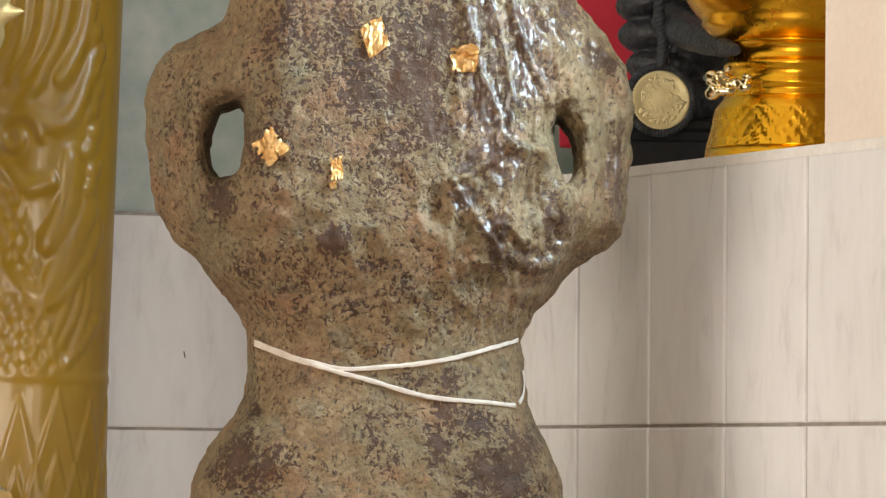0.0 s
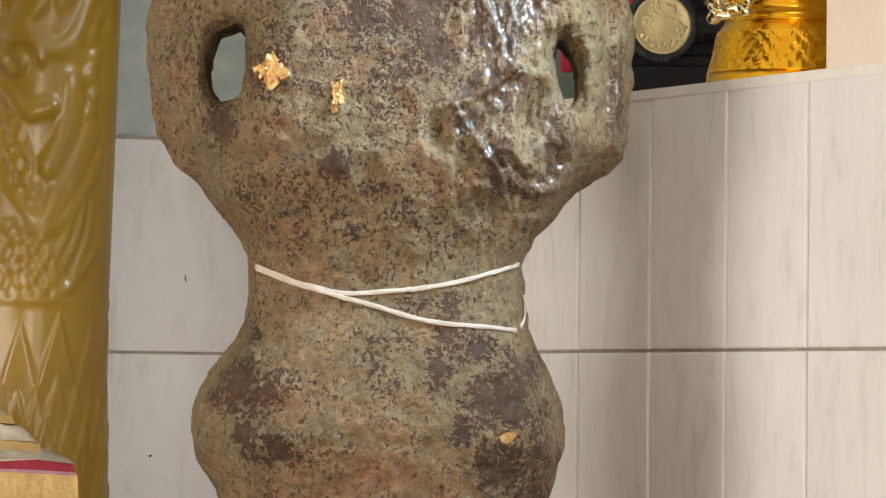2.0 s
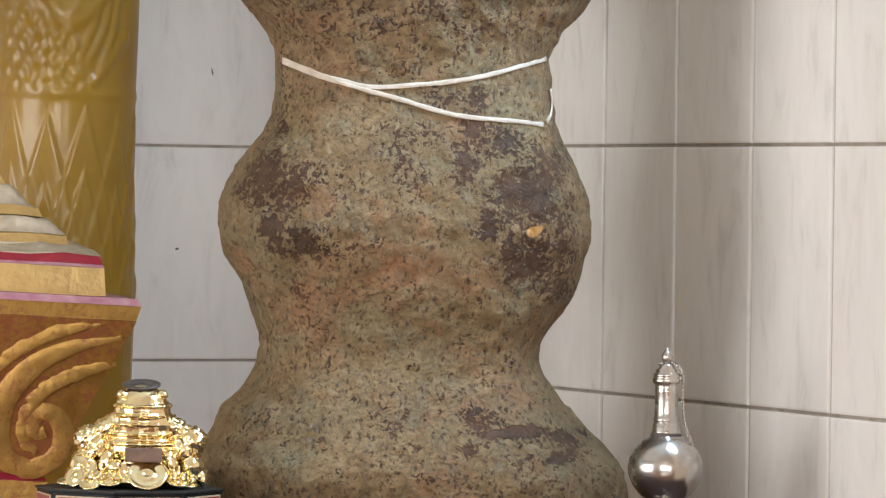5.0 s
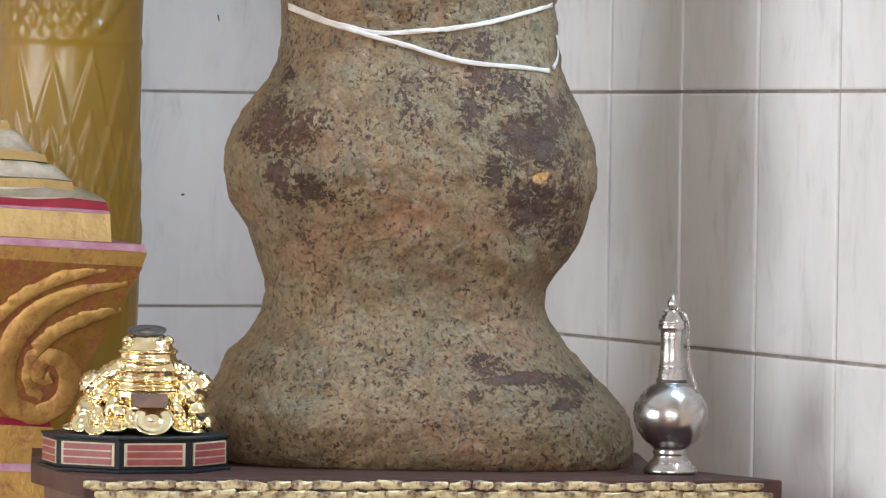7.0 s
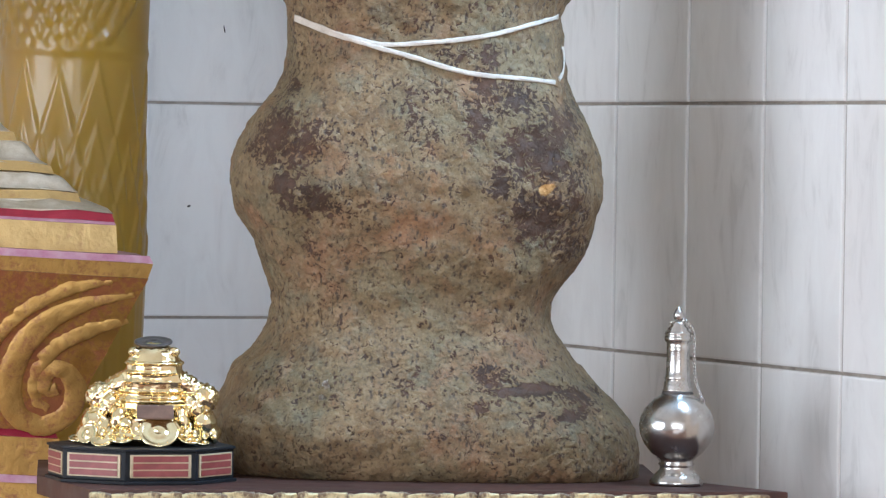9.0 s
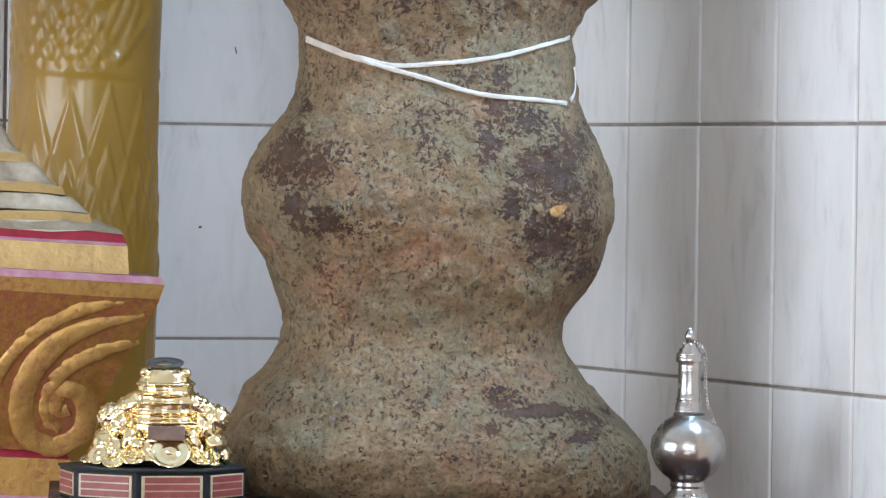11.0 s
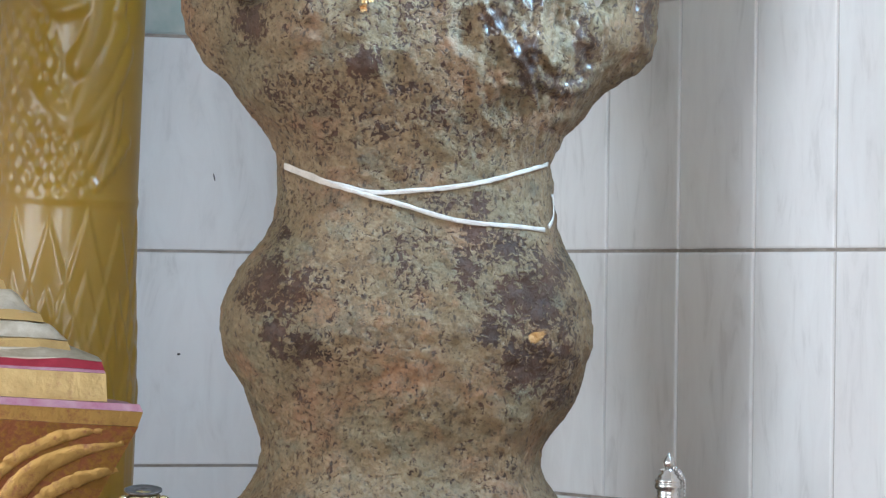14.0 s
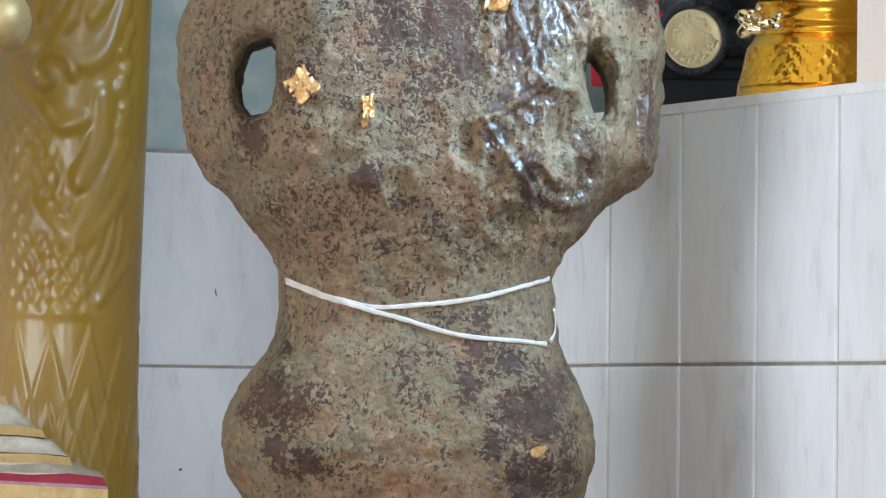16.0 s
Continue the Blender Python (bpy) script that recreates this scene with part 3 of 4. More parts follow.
    for name, areas, soft in (("wear", WORN, 0.75), ("lacquer", LACQUERED, 0.55), ("rust", RUSTY, 0.9), ("ochre", ((0.1310, 0.3220, 0.011, 0.008),), 0.8)):
        total = np.zeros(len(x))
        for a, b, w, h, *k in areas:
            r = np.hypot((x - a) / (1.15 * w), (z - b) / (1.15 * h))
            total = np.maximum(total, np.clip((1 - r) / soft, 0, 1) * (k[0] if k else 1.0))
        if name == "lacquer":
            for a, b, w, h in DRY:
                total *= 1 - np.clip((1 - np.hypot((x - a) / w, (z - b) / h)) / 0.4, 0, 1)
        me.attributes.new(name, "FLOAT", "POINT").data.foreach_set("value", np.where(nn[:, 1] < 0.25, total, 0.0))
    return me


figure = part("stone_figure", figure_mesh(), STONE)
figure.location = FIGURE
tagged(figure, "old weathered brown stone figure with shoulder loops on the altar table", "statue")
SKIN = BVHTree.FromPolygons([figure.matrix_basis @ v.co for v in figure.data.vertices], [tuple(p.vertices) for p in figure.data.polygons])


def on_skin(x, z, back=False):
    """Where a level line through x, z first meets the figure, from the front or from behind."""
    y, way = (FIGURE[1] + 1.0, (0, -1, 0)) if back else (FIGURE[1] - 1.0, (0, 1, 0))
    hit = SKIN.ray_cast(Vector((x, y, z)), Vector(way))
    return (hit[0], hit[1]) if hit[0] else (None, None)


def gold_leaf(x, z, w, h, turn, seed):
    """A crumpled square of gold leaf stuck on the figure."""
    rnd = random.Random(seed)
    bm = bmesh.new()
    n = 8
    grid = {}
    c, s = math.cos(turn), math.sin(turn)
    for i in range(n + 1):
        for j in range(n + 1):
            a, b = (i / n - 0.5), (j / n - 0.5)
            edge = 1 + 0.16 * noise.noise(Vector((a * 4, b * 4, seed * 3.1)))
            dx, dz = (a * c - b * s) * w * edge, (a * s + b * c) * h * edge
            at, nor = on_skin(x + dx, z + dz)
            if at is not None:
                wrinkle = 0.0012 + 0.0060 * abs(noise.noise(Vector((a * 5, b * 5, seed)))) + rnd.random() * 0.0026
                grid[i, j] = bm.verts.new(at + nor * wrinkle)
    for i in range(n):
        for j in range(n):
            q = [grid.get(k) for k in ((i, j), (i + 1, j), (i + 1, j + 1), (i, j + 1))]
            if all(q) and not (rnd.random() < 0.10 and (i in (0, n - 1) or j in (0, n - 1))):
                bm.faces.new(q)
    bmesh.ops.solidify(bm, geom=bm.faces[:], thickness=0.0003)
    if max(w, h) < 0.01 and z < 1.2:
        return tagged(part("paint_chip", bm, STRING, smooth=False), "small white chip stuck on the stone figure's foot", "paint chip", "chips on the foot")
    ob = part("gold_leaf", bm, LEAF, smooth=False)
    return tagged(ob, "crumpled square of gold leaf stuck on the stone figure", "gold leaf", "gold leaves on the figure")


for k, ((x, z), w, h, turn) in enumerate((((-0.0440, 1.7779), 0.0242, 0.0371, 0.45), ((0.0553, 1.7548), 0.0285, 0.0299, 0.15), ((-0.1567, 1.6545), 0.0270, 0.0300, 0.70), ((-0.0845, 1.6315), 0.0128, 0.0257, 0.10), ((-0.0886, 1.6135), 0.0071, 0.0064, 0.30), ((-0.1307, 1.0354), 0.0064, 0.0086, 0.40), ((-0.1360, 1.0217), 0.0057, 0.0043, 0.20), ((-0.1059, 1.0414), 0.0036, 0.0036, 0.10))):
    gold_leaf(x, z, w, h, turn, k + 1)


def cotton_string():
    """White cotton wound twice round the figure's waist, crossing in front."""
    def run(line, n, back=False):
        out = []
        for x, z in smooth_line(line, n):
            at, nor = on_skin(x, z, back)
            if at is not None:
                out.append((at + nor * 0.002, nor))
        return out
    upper = run([(-0.1739, 1.4413), (-0.1438, 1.4305), (-0.1062, 1.4186), (-0.0686, 1.4117), (-0.0187, 1.4138), (0.0311, 1.4220), (0.0777, 1.4352), (0.1168, 1.4483)], 60)
    lower = run([(-0.1739, 1.4388), (-0.1438, 1.4280), (-0.1061, 1.4161), (-0.0685, 1.4055), (-0.0309, 1.3936), (0.0130, 1.3831), (0.0630, 1.3782), (0.1142, 1.3740)], 60)
    up = run([(0.1184, 1.3751), (0.1233, 1.3860), (0.1243, 1.3999), (0.1222, 1.4138)], 14)
    back = run([(-0.1830, 1.4488), (-0.1242, 1.4393), (-0.0198, 1.4344), (0.0713, 1.4424), (0.1219, 1.4562)], 30, True)
    base = thing("cotton_string", "white cotton string wound twice round the figure's waist", "string")
    for name, pts, w in (("upper_strand", upper, 0.0028), ("lower_strand", lower, 0.0028), ("end_strand", up, 0.0027), ("back_strand", back, 0.003)):
        if len(pts) > 4:
            m = len(pts)
            for off in (-1, 0, 1):
                q = [p + Vector((0, 0, 0.0018 * off * math.sin(i * 0.18 + off))) for i, (p, _) in enumerate(pts)]
                tube_bm = tube(q, [w * (0.62 + 0.16 * math.sin(i * 0.5 + off * 2)) for i in range(m)], 8, None, flat=[nn for _, nn in pts])
                part(name, tube_bm, STRING, base)
    return base


cotton_string()


# ---------------------------------------------------------------- the altar table
FRONT_R = Vector((0.372, 5.500))
FRONT_L = Vector((-0.375, 5.366))
LEFT = Vector((-0.450, 5.600))
ALONG = (FRONT_R - FRONT_L).normalized()
IN = Vector((-ALONG.y, ALONG.x))


def altar_table():
    t = thing("altar_table", "low red-brown altar table with a flaking gilt carved edge", "table")
    back_r, back_l = FRONT_R + IN * 0.42, Vector((-0.470, 5.86))
    right = Vector((0.238, 5.700))
    back_r = Vector((0.232, 5.95))
    plan = [tuple(FRONT_L), tuple(FRONT_R), tuple(right), tuple(back_r), tuple(back_l), tuple(LEFT)]
    part("tabletop", prism(plan, TABLE - 0.022, TABLE, 0.0015), TABLE_WOOD, t, smooth=False)
    inner = [tuple(Vector(p) + (Vector((-0.03, 5.68)) - Vector(p)) * 0.035) for p in plan]
    part("apron", prism(inner, TABLE - 0.11, TABLE - 0.0225, 0.002), OLD_WOOD, t, "dark worn wooden apron", smooth=False)
    rnd = random.Random(4)
    # two rows of carved leaves along the front
    length = (FRONT_R - FRONT_L).length
    turn = math.atan2(ALONG.y, ALONG.x)
    shapes = []
    for kind in range(4):
        bm = bmesh.new()
        w = 0.0125 + 0.0012 * kind
        box(bm, -w, w, -0.003, 0.003, -0.0042, 0.0042, bevel=0.0016)
        bmesh.ops.subdivide_edges(bm, edges=[e for e in bm.edges if e.calc_length() > 0.004], cuts=4, use_grid_fill=True)
        for v in bm.verts:
            f = abs(v.co.x) / w
            v.co.z *= 1 - 0.35 * f ** 3
            v.co.y *= 1 + 0.35 * math.cos(v.co.x / w * 6 + kind)
            v.co += Vector((0.0022, 0.0016, 0.0018)) * noise.noise(v.co * 230 + Vector((kind * 3, 0, 0)))
        shapes.append(mesh_of(bm, "carved_leaf", CARVED))
    x, k = 0.012, 0
    while x < length - 0.012:
        for row, z in ((0, TABLE - 0.0072), (1, TABLE - 0.0172), (2, TABLE - 0.0290), (3, TABLE - 0.0385)):
            p = FRONT_L + ALONG * (x + 0.011 * (row % 2)) - IN * (0.001 if row < 2 else -0.009)
            leaf = part("carved_leaf", shapes[rnd.randrange(4)], CARVED, t)
            leaf.matrix_basis = pose(p.x, p.y, z + rnd.uniform(-0.001, 0.001), 0, rnd.uniform(-7, 7), math.degrees(turn) + rnd.uniform(-5, 5)) @ Matrix.Diagonal((rnd.uniform(0.85, 1.2) * rnd.choice((-1, 1)), rnd.uniform(0.6, 1.2), rnd.uniform(1.0, 1.28), 1))
        x += 0.0245
    mid = FRONT_L + ALONG * length / 2
    m = pose(mid.x, mid.y, 0, 0, 0, math.degrees(turn))
    rim = part("edge_moulding", boxed(-length / 2, length / 2, -0.004, 0.01, TABLE - 0.0245, TABLE - 0.0225, bevel=0.0008), CARVED, t, "flaking gilt moulding", smooth=False)
    rim.matrix_basis = m
    for p in (FRONT_R - ALONG * 0.05 + IN * 0.05, FRONT_L + ALONG * 0.06 + IN * 0.07, back_r - ALONG * 0.05 - IN * 0.05, back_l + ALONG * 0.06 - IN * 0.05):
        leg = part("leg", lathe([(0.028, 0), (0.032, 0.02), (0.022, 0.10), (0.026, 0.5), (0.034, 0.70), (0.03, TABLE - 0.11)], 20), OLD_WOOD, t)
        leg.location = (p.x, p.y, 0)
    return t


altar_table()


# ---------------------------------------------------------------- the holy water bottle
def water_bottle():
    b = thing("water_bottle", "polished pewter holy water bottle with a chained cap", "bottle", (0.2540, 5.5801, TABLE))
    k = 0.0006200
    def prof(*rows):
        return [(r * k * 1.04, z * k) for r, z in rows]
    part("body", lathe(prof((44, 0), (46, 3), (45, 9), (37, 20), (29, 28), (28, 34), (31, 38), (28, 42), (34, 50), (44, 58), (56, 74), (63, 92), (65, 106), (62, 122), (54, 138), (42, 152), (30, 160), (25, 163), (25, 166)), 72), PEWTER, b)
    part("neck_ring", lathe(prof((25, 160), (27, 162), (27, 165), (24, 168)), 48), DARK, b, "dark worn ring at the neck")
    part("cap", lathe(prof((25, 166), (25.5, 170), (23, 172), (24.5, 176), (22.5, 178), (23.5, 183), (21, 186), (21, 188), (23, 190), (21, 193), (20, 205), (19.5, 240), (20.5, 244), (19, 246), (20.5, 250), (19.5, 253), (23, 256), (24, 258), (24, 264), (22, 266), (24, 268), (23, 272), (18, 276), (19, 279), (13, 283), (14, 286), (8, 290), (6, 292)), 56), PEWTER, b)
    part("finial", lathe(prof((4, 291), (7.5, 294), (9.5, 300), (9, 305), (6.5, 310), (3, 315), (1, 319)), 24), PEWTER, b)
    # chain from the finial down to the shoulder
    line = smooth_line([(6 * k, -3 * k, 293 * k), (20 * k, -8 * k, 284 * k), (27 * k, -8 * k, 268 * k), (28 * k, -9 * k, 225 * k), (32 * k, -10 * k, 185 * k), (46 * k, -14 * k, 150 * k)], 34)
    ring = []
    for i in range(10):
        w = 2 * math.pi * i / 10
        ring.append((2.7 * k * math.cos(w), 0, 4.2 * k * math.sin(w)))
    shared = mesh_of(tube(ring, 0.9 * k, 6, closed=True), "chain_link", PEWTER)
    for i, p in enumerate(line):
        link = part("chain_link", shared, PEWTER, b)
        link.matrix_basis = pose(*p, 0, -8 if i < 6 else 4, 90 * (i % 2) + 25)
    pin = part("cap_pin", tube([(-16 * k, 0, 288 * k), (0, 0, 293 * k), (16 * k, 0, 289 * k)], 1.3 * k, 8), PEWTER, b)
    return b


water_bottle()


# ---------------------------------------------------------------- the golden toad
TOAD = (-0.3322, 5.5422, TABLE)


def display_base():
    b = thing("display_base", "black octagonal display base with faded red printed panels", "plinth", TOAD, 0)
    r, h = 0.106, 0.0385
    def ring(rr):
        return [(rr * math.cos(radians(45 * i - 90 - 6)), rr * math.sin(radians(45 * i - 90 - 6))) for i in range(8)]
    part("plinth", prism(ring(r), 0, 0.004, 0.001), BLACK, b, smooth=False)
    part("plinth_body", prism(ring(r * 0.965), 0.0042, h - 0.003, 0.0008), BLACK, b, smooth=False)
    part("plinth_top", prism(ring(r * 0.985), h - 0.0028, h, 0.0008), BLACK, b, smooth=False)
    for i in range(8):
        a = radians(45 * i - 90 - 6 + 22.5)
        d = r * 0.965 * math.cos(radians(22.5))
        w = r * 0.965 * math.sin(radians(22.5)) * 0.86
        m = pose(d * math.cos(a), d * math.sin(a), 0.020, 0, 0, math.degrees(a) + 90)
        panel = part("panel", boxed(-w, w, -0.0012, 0.001, -0.0125, 0.0125, bevel=0.0004), PALE_GOLD, b, "pale gold framed panel", smooth=False)
        panel.matrix_basis = m
        for z in (-0.0078, 0.0, 0.0078):
            bar = part("red_bar", boxed(-w * 0.9, w * 0.9, -0.0020, -0.0006, z - 0.0031, z + 0.0031), RED_LABEL, panel, "faded red bar of unreadable print", smooth=False)
    return b


display_base()


def golden_toad():
    bm = bmesh.new()
    s = 0.0006111
    def e(x, y, z, a, b, c, turn=(0, 0, 0)):
        ball(bm, (x * s, y * s, z * s), (a * s, b * s, c * s), turn)
    e(4, 0, 13, 124, 88, 18)                       # bed of coins
    e(16, 10, 66, 72, 58, 54)                      # belly
    e(20, -2, 112, 60, 50, 44)                     # throat
    e(22, -8, 138, 50, 46, 46)                     # domed head
    for zz, rr, yy in ((78, 66, -2), (96, 63, -3), (113, 59, -5), (129, 55, -8)):
        e(19, yy, zz, rr, 50, 7)                 # folds of the throat
    e(22, -11, 146, 54, 48, 6)                   # lips
    for sx in (-1, 1):
        e(22 + sx * 36, -26, 166, 11, 12, 9)       # eyes
        e(19 + sx * 60, 4, 106, 46, 32, 19, (0, sx * 34, 0))   # sloping shoulders
        e(19 + sx * 92, 0, 84, 26, 34, 26, (0, sx * 25, 0))    # upper arms
        e(18 + sx * 76, -24, 68, 17, 22, 26, (0, -sx * 25, 0))
        e(18 + sx * 58, -44, 46, 13, 18, 24, (0, -sx * 15, 0))
        for f in (-16, 0, 16):
            e(18 + sx * 66 + f, -62, 20, 7, 15, 13)            # toes
        e(14 + sx * 96, -6, 40, 26, 42, 26)        # thighs
        for f in (-12, 6, 24):
            e(12 + sx * (96 + f), -36 + abs(f) * 0.8, 14, 8, 18, 12)
        e(14 + sx * 112, 0, 22, 18, 34, 16)
    e(-22, -60, 38, 15, 18, 14)
    e(-18, -62, 16, 18, 20, 12)
    me = fused(bm, 0.0011, 2)
    p, nn = coords(me), normals(me)
    side = np.clip((np.abs(p[:, 0] - 12 * s) / s - 52) / 12, 0, 1) * np.clip((p[:, 2] / s - 50) / 10, 0, 1)
    wart = np.array([max(0.0, 0.55 - noise.voronoi(Vector(q) * 190)[0][0]) for q in p])
    set_coords(me, p + nn * (side * wart * 0.0042 + 0.0006 * bump_noise(p, 120, 2))[:, None])
    ob = part("toad_figurine", me, BRASS)
    ob.location = (TOAD[0], TOAD[1], TABLE + 0.0386)
    return tagged(ob, "shiny gold-plated money toad figurine sitting on coins", "figurine")


golden_toad()


def coin(x, z, out, r, tilt, turn, material, label, yy=None, hole=True):
    """A round coin with a raised rim, and a raised hub."""
    s = 0.0006111
    c = thing("coin", label, "coin", (TOAD[0] + x * s, TOAD[1] + out * s, TABLE + 0.0386 + z * s))
    c.matrix_basis = pose(*c.location, tilt, 0, turn)
    r *= s
    part("disc", lathe([(r * 0.98, -0.0012), (r, -0.0006), (r, 0.0010), (r * 0.93, 0.0016), (r * 0.84, 0.0006), (r * 0.45, 0.0003), (r * 0.38, 0.0014), (r * 0.2, 0.0016), (r * 0.12, 0.0004)], 40), material, c)
    return c


coin(36, 27, -84, 35, 48, 4, BRASS, "gold-plated coin leaning on the toad's feet")
for x, z, o, r, tilt, turn in ((-62, 14, -70, 24, 40, -20), (-92, 20, -52, 20, 62, -30), (88, 18, -64, 24, 30, 24), (-30, 16, -84, 22, 24, 0), (74, 36, -52, 20, 62, 30), (-72, 36, -46, 18, 58, -16), (104, 10, -40, 20, 20, 40), (2, 34, -72, 18, 70, 0), (-110, 10, -26, 18, 16, 0)):
    coin(x, z, o, r, tilt, turn, BRASS, "small gold-plated coin at the toad's feet")
coin(20, 183, -6, 34, 12, 0, DARK, "dark bronze coin lying on the toad's head")
plaque = part("plaque", boxed(-0.020, 0.020, -0.002, 0.002, -0.008, 0.008, bevel=0.0018), OLD_WOOD, smooth=False)
plaque.matrix_world = pose(TOAD[0] + 0.0175, TOAD[1] - 0.042, TABLE + 0.0386 + 0.037, -18, 0, 4)
tagged(plaque, "small dull brown plaque held below the toad's chest", "plaque")


# ---------------------------------------------------------------- the carved candle
CANDLE_D = 6.70
CANDLE = (-0.4976, CANDLE_D)
CANDLE_R = 0.1034778
RING_Z = 1.4186


def carved_candle():
    n_a, n_z = 560, 900
    z0, z1 = 0.02, RING_Z + 0.75
    a = np.linspace(-math.pi, math.pi, n_a, endpoint=False)
    z = np.linspace(z0, z1, n_z)
    A, Z = np.meshgrid(a, z)
    s = A * CANDLE_R                          # arc length from the side that faces the room
    v = Z - RING_Z
    u = 0.0007444
    h = np.zeros_like(s)
    # petals below the ring, nested points
    pitch = 2 * math.pi * CANDLE_R / 6
    below = np.clip(-v / 0.004, 0, 1)
    for shift, top in ((58 * u, 10 * u), (58 * u, 120 * u), (58 * u, 215 * u), (58 * u + pitch / 2, 24 * u), (58 * u + pitch / 2, 150 * u)):
        x = (s - shift + pitch / 2) % pitch - pitch / 2
        d = (-v - top) * 0.30 - np.abs(x)
        h += below * (0.0035 * np.clip(d / 0.004, 0, 1) * (0.6 + 0.4 * np.exp(-np.abs(d) / 0.01)))
    h += below * 0.0015 * np.clip((np.sin(s / u * 2 * math.pi / 37) - 0.4), 0, 1) * np.clip((-v - 160 * u) / 0.02, 0, 1)
    # ring
    h += 0.0035 * np.exp(-(v / (5 * u)) ** 2)
    # dragon scales
    above = np.clip((v - 4 * u) / 0.006, 0, 1)
    row = np.floor(v / (25 * u))
    sx = (s / (37 * u) + 0.5 * (row % 2)) % 1 - 0.5
    sz = v / (25 * u) - row
    scale = np.clip(1.0 - (sx * 1.9) ** 2 - (sz - 0.75) ** 2 * 0.9, 0, 1) * (0.45 + 0.55 * (1 - sz))
    zone = np.clip((30 * u - s - 0.28 * (v - 150 * u)) / (14 * u), 0, 1) * np.clip((345 * u - v) / (20 * u), 0, 1)
    h += above * zone * 0.0062 * scale
    # scrolls, leaves and flowing mane
    def line(*pts):
        return [(x * u, y * u) for x, y in pts]
    raised = np.zeros_like(s)
    box_ = np.abs(s) < 0.16
    ss, vv = s[box_], v[box_]
    acc = np.zeros_like(ss)
    for pts, w, hh in (
        (line((-60, 190), (10, 140), (60, 190), (110, 290)), 17, 0.008),
        (line((-10, 130), (40, 132), (95, 190), (135, 260)), 13, 0.007),
        (line((30, 235), (62, 300), (70, 380)), 20, 0.009),
        (line((38, 160), (70, 225), (110, 300)), 20, 0.008),
        (line((-120, 400), (-60, 360), (-20, 330), (30, 340)), 14, 0.008),
        (line((-30, 470), (30, 440), (75, 470), (110, 560)), 15, 0.008),
        (line((-100, 520), (-70, 600), (-60, 700)), 12, 0.007),
        (line((-70, 520), (-38, 600), (-30, 700)), 12, 0.007),
        (line((-35, 520), (0, 600), (10, 700)), 12, 0.007),
        (line((0, 530), (40, 610), (52, 700)), 12, 0.007),
        (line((40, 520), (85, 600), (100, 700)), 12, 0.007),
        (line((-90, 460), (-40, 480), (0, 520)), 14, 0.008),
        (line((60, 60), (90, 120), (100, 180)), 7, 0.004),
        (line((85, 50), (110, 110), (120, 170)), 7, 0.004),
        (line((40, 60), (66, 120), (78, 170)), 7, 0.004)):
        acc = np.maximum(acc, 0.72 * hh * stroke(ss, vv, pts, 1.35 * w * u))
    spiral = [(-38 + (46 - 4.6 * k) * math.cos(0.8 * k) , 418 + (46 - 4.6 * k) * math.sin(0.8 * k)) for k in range(10)]
    acc = np.maximum(acc, 0.008 * stroke(ss, vv, line(*spiral), 9 * u, 140))
    for k in range(9):
        acc = np.maximum(acc, 0.007 * stroke(ss, vv, line((102 + 12 * (k % 2), 330 + 34 * k), (108 + 12 * (k % 2), 336 + 34 * k)), 18 * u, 4))
    for k in range(6):
        acc = np.maximum(acc, 0.005 * stroke(ss, vv, line((70 + 14 * k, 22 + 16 * k), (74 + 14 * k, 24 + 16 * k)), 12 * u, 4))
    raised[box_] = acc
    h = np.maximum(h, above * raised)
    # soften
    for _ in range(4):
        h = (h + np.roll(h, 1, 1) + np.roll(h, -1, 1)) / 3
        g = h.copy()
        g[1:-1] = (h[:-2] + h[1:-1] + h[2:]) / 3
        h = g
    taper = 1 + 0.02 * (v / 0.5)
    r = (CANDLE_R - 0.006) * taper + 0.85 * h
    x = r * np.sin(A)
    y = -r * np.cos(A)
    verts = np.stack((x, y, Z), -1).reshape(-1, 3)
    i = np.arange(n_z - 1)[:, None] * n_a
    j = np.arange(n_a)[None, :]
    k = (j + 1) % n_a
    faces = np.stack((i + j, i + k, i + n_a + k, i + n_a + j), -1).reshape(-1, 4)
    me = bpy.data.meshes.new("candle")
    me.from_pydata(verts.tolist(), [], faces.tolist() + [list(range(n_a))[::-1], [(n_z - 1) * n_a + q for q in range(n_a)]])
    for p in me.polygons:
        p.use_smooth = True
    t = thing("carved_candle", "tall yellow wax candle carved with a scaly dragon", "candle", (*CANDLE, 0))
    lean = 1.35
    t.matrix_world = pose(CANDLE[0] - RING_Z * math.sin(radians(lean)), CANDLE[1], 0, 0, lean, 0)
    part("shaft", me, WAX, t)
    part("foot", lathe([(0.15, -0.004), (0.155, 0.01), (0.13, 0.025), (0.12, 0.03)], 48), OLD_WOOD, t, "dark wooden candle foot")
    return t


carved_candle()


# ---------------------------------------------------------------- the gilded pedestal
PED = (-0.3452, 5.95)


